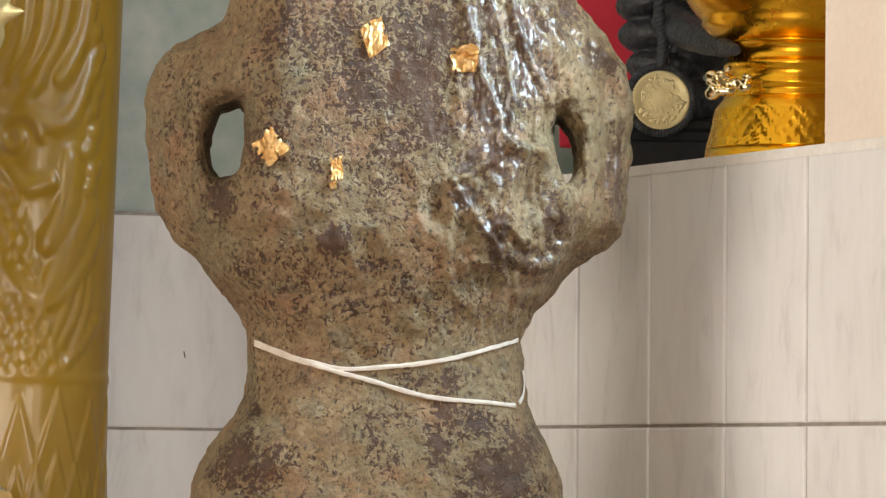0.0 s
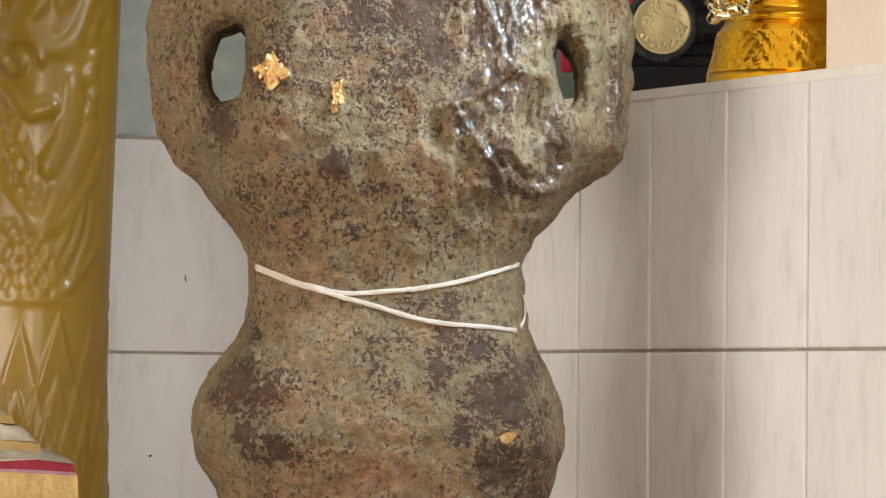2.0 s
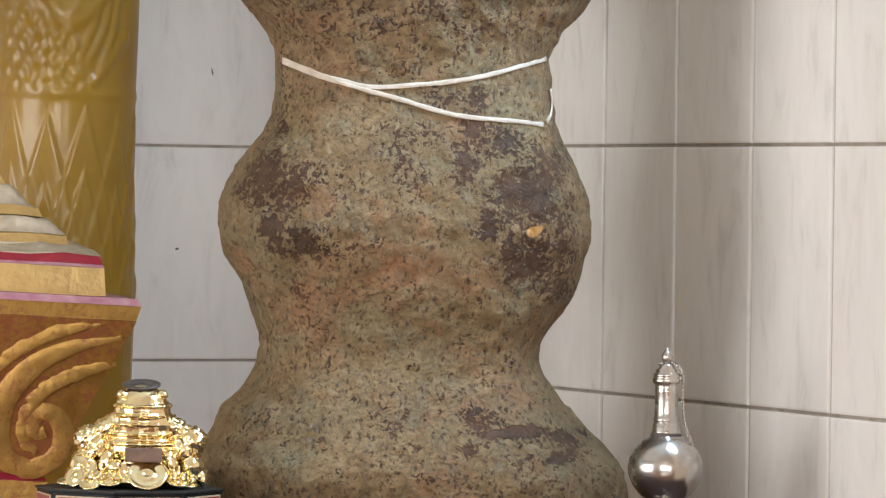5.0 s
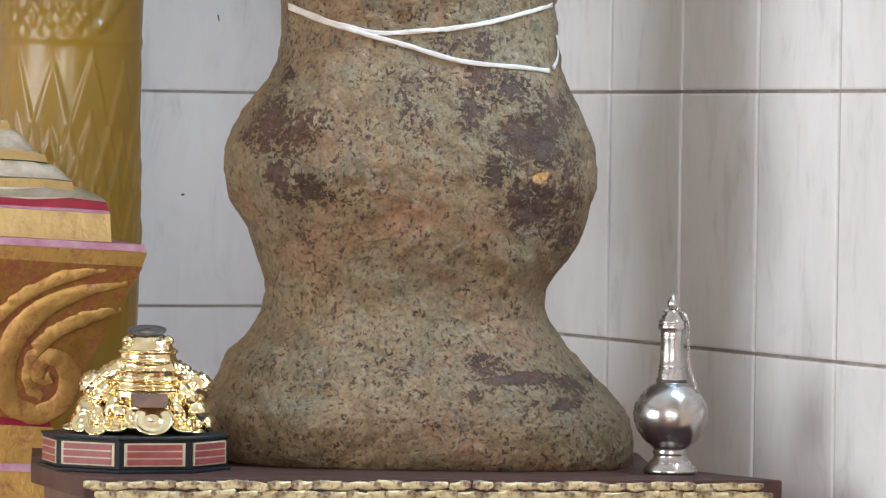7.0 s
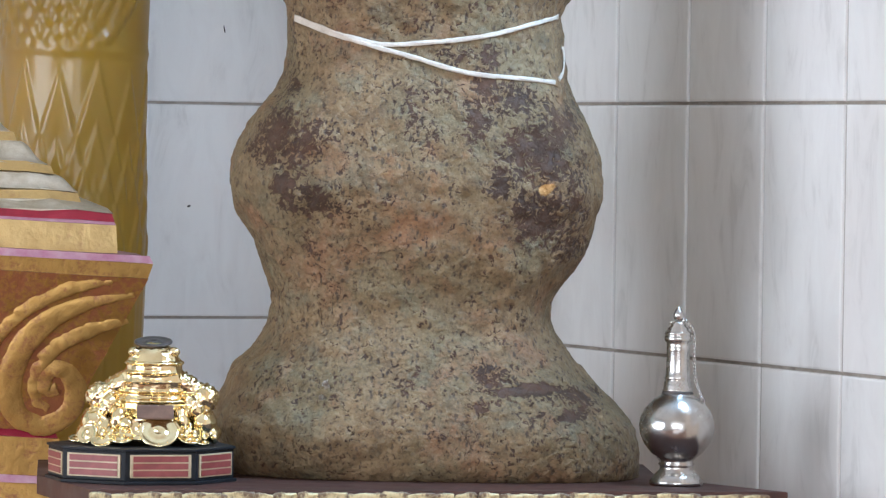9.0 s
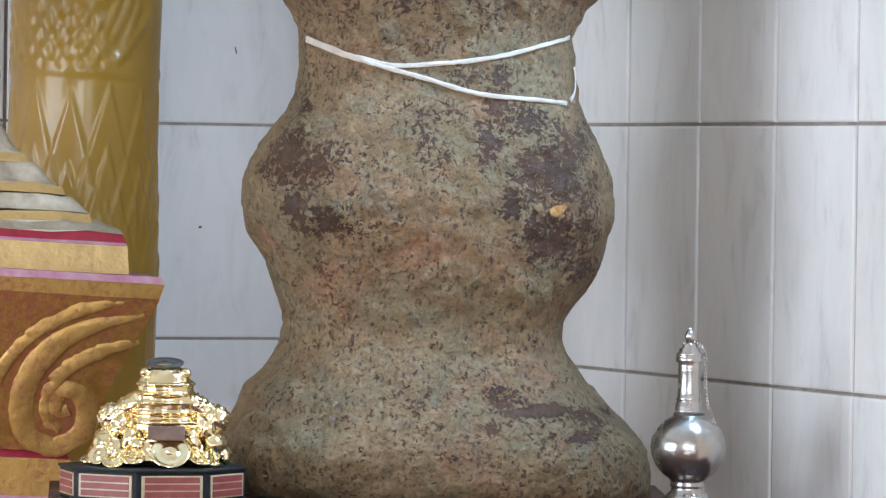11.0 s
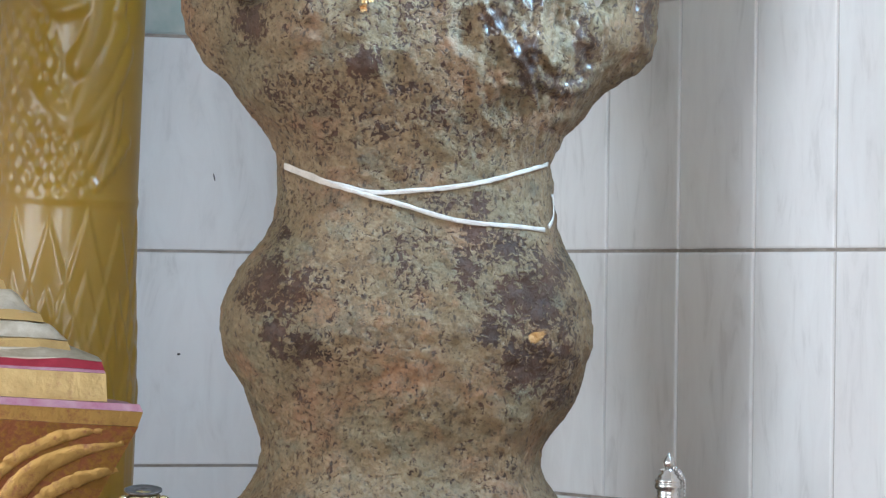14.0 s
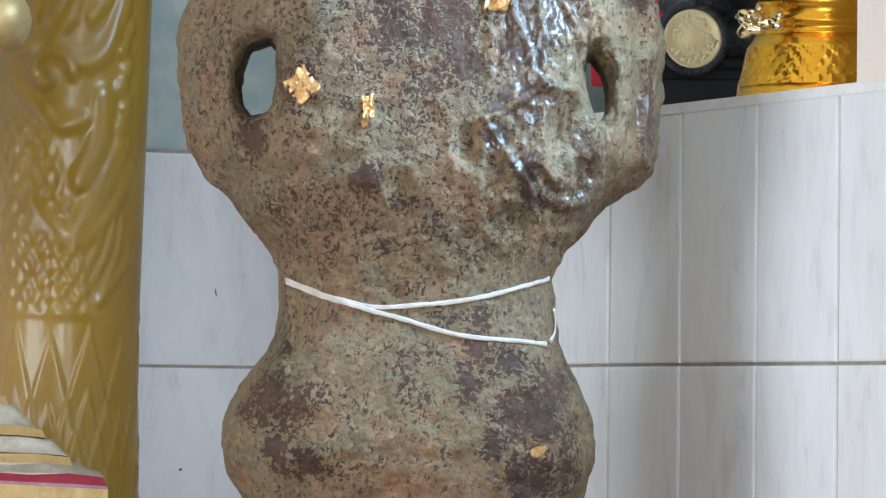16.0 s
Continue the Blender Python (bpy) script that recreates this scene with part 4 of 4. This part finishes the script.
def frustum(half0, half1, z0, z1, cx, cy, bevel=0.004, cuts=10, wave=0.0):
    """A four-sided block whose size changes from z0 to z1, with hand-made unevenness."""
    bm = bmesh.new()
    n = 40
    rings = []
    for half, z in ((half0, z0), (half1, z1)):
        ring = []
        for i in range(n):
            side, f = divmod(i, n // 4)
            f = f / (n // 4) * 2 - 1
            x, y = ((f, -1), (1, f), (-f, 1), (-1, -f))[side]
            ring.append(bm.verts.new((cx + x * half, cy + y * half, z + 1.6 * wave * noise.noise(Vector((x * 5, y * 5, z * 20))))))
        rings.append(ring)
    a, b = rings
    for i in range(n):
        bm.faces.new((a[i], a[(i + 1) % n], b[(i + 1) % n], b[i]))
    bm.faces.new(a[::-1])
    bm.faces.new(b)
    if bevel:
        sharp = [e for e in bm.edges if len(e.link_faces) == 2 and e.calc_face_angle(0) > 0.5]
        bmesh.ops.bevel(bm, geom=sharp, offset=bevel, segments=2, affect="EDGES", profile=0.6)
    return bm


def gilded_pedestal():
    t = thing("image_pedestal", "gilded tiered pedestal with white, red and pink bands and scrolls", "pedestal")
    half = 0.26
    cx, cy = PED[0] - half, PED[1] + half
    u = 0.0006611
    zc = 1.1603
    def z(y):
        return zc + (440 - y) * u
    turn = pose(PED[0], PED[1], 0, 0, 0, 12) @ pose(-PED[0], -PED[1], 0)

    def slope(bm):
        for v in bm.verts:
            v.co.z += 0.045 * (PED[0] - v.co.x)
        bm.transform(turn)
        return bm
    def tier(name, x0, y0, x1, y1, material, bevel=0.004, wave=0.002, label=""):
        """From the corner x0 at y0 below to x1 at y1 above, counted from the cornice's edge."""
        return part(name, slope(frustum(half + (x0 - 262) * u, half + (x1 - 262) * u, z(y0), z(y1), cx, cy, bevel, wave=wave)), material, t, label, smooth=False)
    def swell(x0, y0, x1, y1):
        """A swelling tier of overlapping petals."""
        bm = bmesh.new()
        n, m = 160, 10
        rings = []
        for k in range(m + 1):
            f = k / m * math.pi / 2
            k1 = k / m
            w = half + (x0 + (x1 - x0) * (k1 + 0.10 * math.sin(k1 * math.pi)) - 262) * u
            zz = z(y0) + (z(y1) - z(y0)) * (k1 - 0.06 * math.sin(k1 * 2 * math.pi))
            ring = []
            for i in range(n):
                side, g = divmod(i, n // 4)
                g = g / (n // 4) * 2 - 1
                x, y = ((g, -1), (1, g), (-g, 1), (-1, -g))[side]
                petal = abs(math.sin(g * 3.5 * math.pi / 2))
                ww = w + 0.004 * (petal - 0.5) * math.sin(2 * f) + 0.006 * noise.noise(Vector((x * 6, y * 6, zz * 40)))
                ring.append(bm.verts.new((cx + x * ww, cy + y * ww, zz + 0.003 * noise.noise(Vector((x * 5, y * 5, y0))))))
            rings.append(ring)
        for a, b in zip(rings, rings[1:]):
            for i in range(n):
                bm.faces.new((a[i], a[(i + 1) % n], b[(i + 1) % n], b[i]))
        bm.faces.new(rings[0][::-1])
        bm.faces.new(rings[-1])
        return part("lotus_tier", slope(bm), PETAL_WHITE, t, "whitewashed lotus tier")

    tier("lower_band", 150, 1100, 118, 852, GILT, label="gilded lower band")
    tier("pink_band", 124, 852, 118, 838, PINK, 0.002, label="pink painted fillet")
    tier("plinth_band", 110, 838, 118, 770, GILT, label="gilded band")
    tier("red_fillet", 116, 769, 110, 756, RED, 0.002, label="red painted fillet")
    tier("scroll_block", 122, 755, 255, 470, GILT_WORN, 0.003)
    tier("cornice", 254, 469.5, 262, 444, GILT, 0.004)
    tier("pink_cornice", 262, 443.5, 256, 431, PINK, 0.002, label="pink painted cornice")
    tier("pale_band", 206, 430.5, 203, 380, GILT_PALE, 0.003, label="pale gilded band")
    tier("pink_line", 203, 379.5, 200, 374, PINK, 0.001, label="thin pink line")
    tier("red_band", 201, 373.5, 196, 357, RED, 0.003, 0.004, label="crimson painted band")
    tier("white_ledge", 198, 356.5, 150, 340, PETAL_WHITE, 0.004, 0.004, label="whitewashed ledge")
    # lotus tiers, each a white swelling with a gold lip
    for x0, y0, x1, y1 in ((148, 339, 112, 296), (104, 295, 46, 240), (44, 239, -6, 172), (-8, 171, -60, 100), (-62, 99, -100, 40)):
        tier("gold_lip", x0, y0, x0 - 6, y0 - 15, GILT_PALE, 0.005, 0.006, "gold lip of the lotus tier")
        swell(x0 - 7, y0 - 15.5, x1, y1)
    tier("seat", -100, 39, -104, -10, GILT_PALE, 0.01)
    # carved scrolls on the front and side of the block
    y_of = lambda yy: cy - (half + (122 + (755 - yy) / 285 * 133 - 262) * u)
    def scroll(points, r, material, name):
        q = smooth_line(points, 90)
        m = len(q)
        line = [(PED[0] + (x - 262) * u, y_of(y) + 0.002, z(y) + 0.045 * (262 - x) * u) for x, y in q]
        rad = [1.3 * r * u * min(1.0, 0.25 + i / 24) * (1 - 0.5 * (i / m) ** 2) for i in range(m)]
        bm = tube(line, rad, 14, flat=[Vector((0, 1, 0.2))] * m)
        for v in bm.verts:
            v.co.y += -0.0012 + 0.002 * noise.noise(v.co * 45)
            v.co += Vector((1, 0.5, 1)) * 0.0022 * noise.noise(v.co * 110)
        bm.transform(turn)
        part(name, bm, material, t)
    arms = [(232, 500), (170, 512), (95, 545), (42, 600), (22, 665), (36, 722), (82, 744), (128, 722), (142, 678), (124, 645), (96, 640), (82, 660), (92, 680), (108, 676)]
    scroll(arms, 19, GILT, "scroll")
    scroll([(226, 548), (170, 562), (112, 590), (78, 628), (66, 664), (74, 700), (96, 712)], 13, GILT, "inner_scroll")
    scroll([(200, 478), (120, 492), (50, 530), (0, 580), (-30, 650), (-30, 730)], 12, GILT, "outer_scroll")
    scroll([(-60, 500), (-110, 560), (-130, 640), (-110, 710), (-60, 730), (-50, 680), (-80, 660)], 15, GILT, "scroll")
    part("base_block", slope(frustum(half - 90 * u, half - 90 * u, 0.0, z(1101), cx, cy, 0.005)), GILT, t, smooth=False)
    return t, cx, cy, z(-10)


pedestal, PCX, PCY, SEAT_Z = gilded_pedestal()


def golden_image():
    """The crossed legs and robe of a gilded seated image, and an unseen body shading the candle."""
    bm = bmesh.new()
    u = 0.0006611
    seat = SEAT_Z + 0.02
    def at(x, y):
        return PED[0] + (x - 262) * u, 1.1603 + (440 - y) * u
    for x, y, a, b, c, dy, turn in (
        (-200, -70, 150, 0.13, 90, 0.06, 0), (-230, -330, 130, 0.10, 240, 0.09, 0),
        (-150, -240, 70, 0.06, 110, 0.02, 20), (-70, -420, 50, 0.045, 50, 0.02, 30),
        (-10, -455, 56, 0.05, 58, 0.0, 0), (-20, -540, 74, 0.05, 60, 0.0, -10), (6, -600, 60, 0.045, 40, 0.0, -20), (-200, -640, 150, 0.09, 120, 0.08, 0)):
        px, pz = at(x, y)
        ball(bm, (px, PED[1] + 0.03 + dy, pz), (a * u, b, c * u), (0, turn, 0), 24)
    # torso, head and broad lap are out of view, added to shade the candle
    ball(bm, (-0.84, PED[1] + 0.16, SEAT_Z + 0.36), (0.29, 0.16, 0.44), (0, 0, 0), 24)
    ball(bm, (-0.90, PED[1] + 0.14, SEAT_Z + 0.90), (0.12, 0.12, 0.17), (0, 0, 0), 24)
    ball(bm, (-0.86, PED[1] + 0.10, SEAT_Z + 0.10), (0.30, 0.22, 0.11), (0, 0, 0), 24)
    px, pz = at(62, -580)
    r = bmesh.ops.create_cone(bm, cap_ends=True, segments=16, radius1=26 * u, radius2=3 * u, depth=60 * u, matrix=pose(px, PED[1] + 0.02, pz, 0, 82, 0))
    me = fused(bm, 0.004, 3)
    p = coords(me)
    p[:, 2] = np.maximum(p[:, 2], SEAT_Z)
    set_coords(me, p)
    ob = part("seated_image", me, GILT_PALE)
    return tagged(ob, "gilded seated statue on the tiered pedestal", "statue")


golden_image()


# ---------------------------------------------------------------- things on the niche shelf
def gold_vessel():
    d = 6.00
    t = thing("gold_offering_stand", "shiny amber-gold embossed offering stand on the ledge", "offering stand", (0.4494, d, LEDGE))
    u = 0.0006667
    base = -302
    def prof(*rows):
        return [(r * u, (base - y) * u + 0.0) for r, y in rows]
    zb = 1.6655 - LEDGE
    def lift(bm):
        for v in bm.verts:
            v.co.z += zb
        return bm
    part("foot_rim", lift(lathe([(168 * u, -zb), (169 * u, -zb + 0.004), (164 * u, 0.004), (158 * u, 0.010), (157 * u, 0.018)], 80)), VESSEL, t)
    # embossed foot
    bm = lathe(prof((157, -330), (152, -345), (147, -365), (143, -385), (140, -400), (132, -412), (126, -420)), 400)
    bmesh.ops.subdivide_edges(bm, edges=[e for e in bm.edges if abs(e.verts[0].co.z - e.verts[1].co.z) > 0.004], cuts=7)
    bm.normal_update()
    for v in bm.verts:
        f = math.atan2(v.co.y, v.co.x)
        zz = v.co.z / u
        if 30 < zz < 96:
            w = math.cos(f * 40) * math.sin((zz - 30) * 0.22) + 0.9 * math.sin(f * 80 + 2.2 * math.cos(zz * 0.2)) * math.cos(zz * 0.36 + 1.5 * math.cos(f * 40))
            v.co += v.normal * 0.00055 * max(-0.6, min(0.9, w))
    part("embossed_foot", lift(bm), VESSEL, t)
    part("stem", lift(lathe(prof((125, -420), (122, -424), (118, -430), (120, -436), (125, -440), (125, -446), (119, -450), (118, -462), (120, -470), (125, -474), (125, -480), (118, -484), (116, -500), (119, -510), (126, -515), (130, -518)), 90)), VESSEL, t)
    part("bowl", lift(lathe(prof((129, -518), (142, -526), (156, -540), (166, -552), (164, -558), (174, -568), (188, -586), (200, -610), (205, -640), (215, -690), (222, -700), (216, -704)), 90)), VESSEL, t)
    return t


gold_vessel()


def black_figure():
    """A dark seated figure with a coiled body."""
    d = 6.42
    bm = bmesh.new()
    u = 0.0007133
    ox, oz = 0.3122, 1.7724
    for x, y, a, b, c, turn in ((1270, -400, 95, 0.075, 62, 0), (1245, -478, 74, 0.07, 36, 4), (1228, -532, 72, 0.068, 36, 4), (1210, -588, 58, 0.06, 34, 0), (1290, -545, 66, 0.06, 50, 25), (1280, -505, 80, 0.065, 36, 12), (1250, -640, 90, 0.07, 50, 0), (1175, -625, 40, 0.05, 26, 0)):
        ball(bm, (ox + (x - 1236) * u, d, oz + (-420 - y) * u), (a * u, b, c * u), (0, turn, 0), 24)
    tail = smooth_line(((0.3194, 6.3600, 1.8659), (0.3507, 6.1000, 1.8214), (0.3735, 5.8900, 1.7919)), 24)
    tube(tail, [0.026 - 0.019 * (k / 23) ** 1.3 for k in range(24)], 16, bm)
    me = fused(bm, 0.0022, 1)
    p, nn = coords(me), normals(me)
    groove = np.array([noise.voronoi(Vector(q) * 150)[0][0] for q in p])
    set_coords(me, p + nn * (-0.0022 * groove + 0.001 * bump_noise(p, 60, 2))[:, None])
    ob = part("black_statue", me, STATUE_BLACK)
    return tagged(ob, "black lacquered statue with a coiled body in the niche", "statue")


black_figure()
u = 0.0007111
bx, bz = 0.3294, 1.7181
plinth = thing("black_plinth", "stepped black lacquered plinth under the black statue", "plinth")
part("plinth_foot", boxed(bx - 120 * u, bx + 130 * u, 6.31, 6.52, LEDGE, bz - 6 * u, bevel=0.002), BLACK, plinth, smooth=False)
part("plinth_step", boxed(bx - 116 * u, bx + 126 * u, 6.315, 6.515, bz - 5.9 * u, bz + 12 * u, bevel=0.002), BLACK, plinth, smooth=False)
part("plinth_cap", boxed(bx - 108 * u, bx + 118 * u, 6.325, 6.505, bz + 12.1 * u, bz + 34 * u, bevel=0.004), BLACK, plinth, smooth=False)


def medallion():
    u = 0.0006978
    c = (0.3047, 6.2800, 1.7621)
    t = thing("medallion", "worn gold medallion with a black corded rim on a black rope", "medallion", c)
    turn = pose(0, 0, 0, 90, 0, 8)
    me = lathe([(54 * u, -0.003), (55 * u, 0), (54 * u, 0.002), (50 * u, 0.0032), (47 * u, 0.0024), (20 * u, 0.003), (0.0005, 0.0032)], 64)
    disc = part("disc", me, MEDAL, t)
    disc.matrix_basis = turn
    # a plain raised device on the disc
    bm = bmesh.new()
    rnd = random.Random(5)
    for k in range(70):
        w, r = rnd.uniform(0, 6.28), 40 * math.sqrt(rnd.random())
        ball(bm, (r * u * math.cos(w), r * u * math.sin(w), 0.0023), (rnd.uniform(2, 5) * u, rnd.uniform(3, 11) * u, 0.0009), (0, 0, rnd.uniform(0, 180)), 10)
    dev = part("raised_device", bm, MEDAL, t)
    dev.matrix_basis = turn
    ring = [(59 * u * math.cos(2 * math.pi * i / 180), 59 * u * math.sin(2 * math.pi * i / 180), 0) for i in range(180)]
    rim = part("corded_rim", tube(ring, [7.0 * u * (1 + 0.25 * (i % 3 == 0)) for i in range(180)], 10, closed=True), BLACK_CORD, t, "black corded rim")
    rim.matrix_basis = turn
    def rope(line, r, name):
        q = smooth_line(line, 70)
        bm = bmesh.new()
        for k in range(2):
            pts = []
            for i, p in enumerate(q):
                w = i * 0.85 + math.pi * k
                pts.append((p[0] + r * 0.55 * math.cos(w), p[1] + r * 0.55 * math.sin(w), p[2]))
            tube(pts, r * 0.72, 8, bm)
        part(name, bm, BLACK_CORD, t, "black twisted rope")
    rope([(2 * u, 0, 62 * u), (4 * u, -0.002, 110 * u), (-4 * u, -0.004, 160 * u), (4 * u, 0.0, 230 * u)], 9 * u, "rope")
    rope([(24 * u, 0.004, 88 * u), (40 * u, 0.002, 130 * u), (62 * u, 0.004, 160 * u)], 8 * u, "side_rope")
    return t


medallion()


def gold_trinket():
    u = 0.0006600
    rnd = random.Random(8)
    bm = bmesh.new()
    for k in range(16):
        w = k * 0.9
        ball(bm, (rnd.uniform(-34, 34) * u, rnd.uniform(-10, 10) * u, rnd.uniform(-18, 26) * u), (rnd.uniform(7, 14) * u, 7 * u, rnd.uniform(5, 10) * u), (0, rnd.uniform(-60, 60), 0), 12)
    ball(bm, (30 * u, -8 * u, -8 * u), (13 * u, 8 * u, 11 * u)); ball(bm, (-6 * u, -8 * u, -16 * u), (22 * u, 8 * u, 9 * u)); ball(bm, (-28 * u, -4 * u, -20 * u), (14 * u, 8 * u, 12 * u)); ball(bm, (0, 2 * u, 2 * u), (34 * u, 6 * u, 13 * u), (0, 20, 0))
    ob = part("gold_ornament", fused(bm, 0.0016, 2), BRASS)
    ob.location = (0.3668, 5.9300, 1.7580)
    return tagged(ob, "small bright gold filigree ornament leaning on the offering stand", "ornament")


gold_trinket()

u = 0.0007500
screen = thing("red_screen", "red cloth panel with a gold edge behind the statues", "panel")
rx, rz = 0.2500, 1.7328
part("cloth", boxed(rx - 75 * u, rx + 120 * u, 6.75, 6.77, rz, rz + 0.6, bevel=0.004), RED_CLOTH, screen, smooth=False)
part("gold_edge", boxed(rx - 92 * u, rx - 76 * u, 6.742, 6.775, rz + 0.12, rz + 0.6, bevel=0.003), GILT_PALE, screen, "gold edging strip", smooth=False)
for s in (24, 100):
    part("leg", boxed(rx + s * u - 0.006, rx + s * u + 0.006, 6.755, 6.767, LEDGE, rz + 0.004), OLD_WOOD, screen, smooth=False)


# ---------------------------------------------------------------- wall tiles
def tile_mesh(width, height):
    """A glazed tile with softened edges; x is its thickness, y its width."""
    bm = bmesh.new()
    box(bm, -0.008, 0, -width / 2, width / 2, -height / 2, height / 2)
    bmesh.ops.bevel(bm, geom=[e for e in bm.edges if all(v.co.x > -0.001 for v in e.verts)], offset=0.0030, segments=2, affect="EDGES", profile=0.6)
    return mesh_of(bm, "tile", TILE, False)


def tiled(name, at, count, rows, width, label):
    base = thing(name, label, "wall", kind="structure")
    base.matrix_world = at
    rnd = random.Random(name)
    me = tile_mesh(width - 0.0052, 0.3 - 0.0034)
    for i in range(count):
        for k in range(rows):
            t = part("tile", me, TILE, base)
            t.matrix_basis = pose(rnd.uniform(-0.0006, 0.0004), (i + 0.5) * width, TILE_TOP - 0.002 - 0.3 * (k + 0.5), 0, rnd.gauss(0, 0.05), rnd.gauss(0, 0.06))
    return base


# columns run from the corner; a joint falls on u = 0
tiled("side_wall_tiles", ROOM @ pose(0, -1.0, 0), 11, 5, 0.2, "pale glazed tiles with faint streaks on the side wall")
tiled("back_wall_tiles", ROOM @ pose(0.005, BACK, 0, 0, 0, 90) @ pose(0, -3.52, 0), 16, 5, 0.22, "pale glazed tiles with faint streaks on the back wall")


def wall_mark(n, z, w, h):
    ob = part("wall_mark", ball(bmesh.new(), (0, 0, 0), (w, 0.0008, h), (0, 12, 0), 10), DARK)
    ob.matrix_world = ROOM @ pose(n, BACK + 0.006, z)
    return tagged(ob, "small dark mark on a pale back wall tile", "mark", kind="structure")


for n, z, w, h in ((0.1596, 1.2120, 0.0028, 0.0016), (0.1104, 1.4602, 0.0010, 0.0058)):
    wall_mark(n, z, w, h)
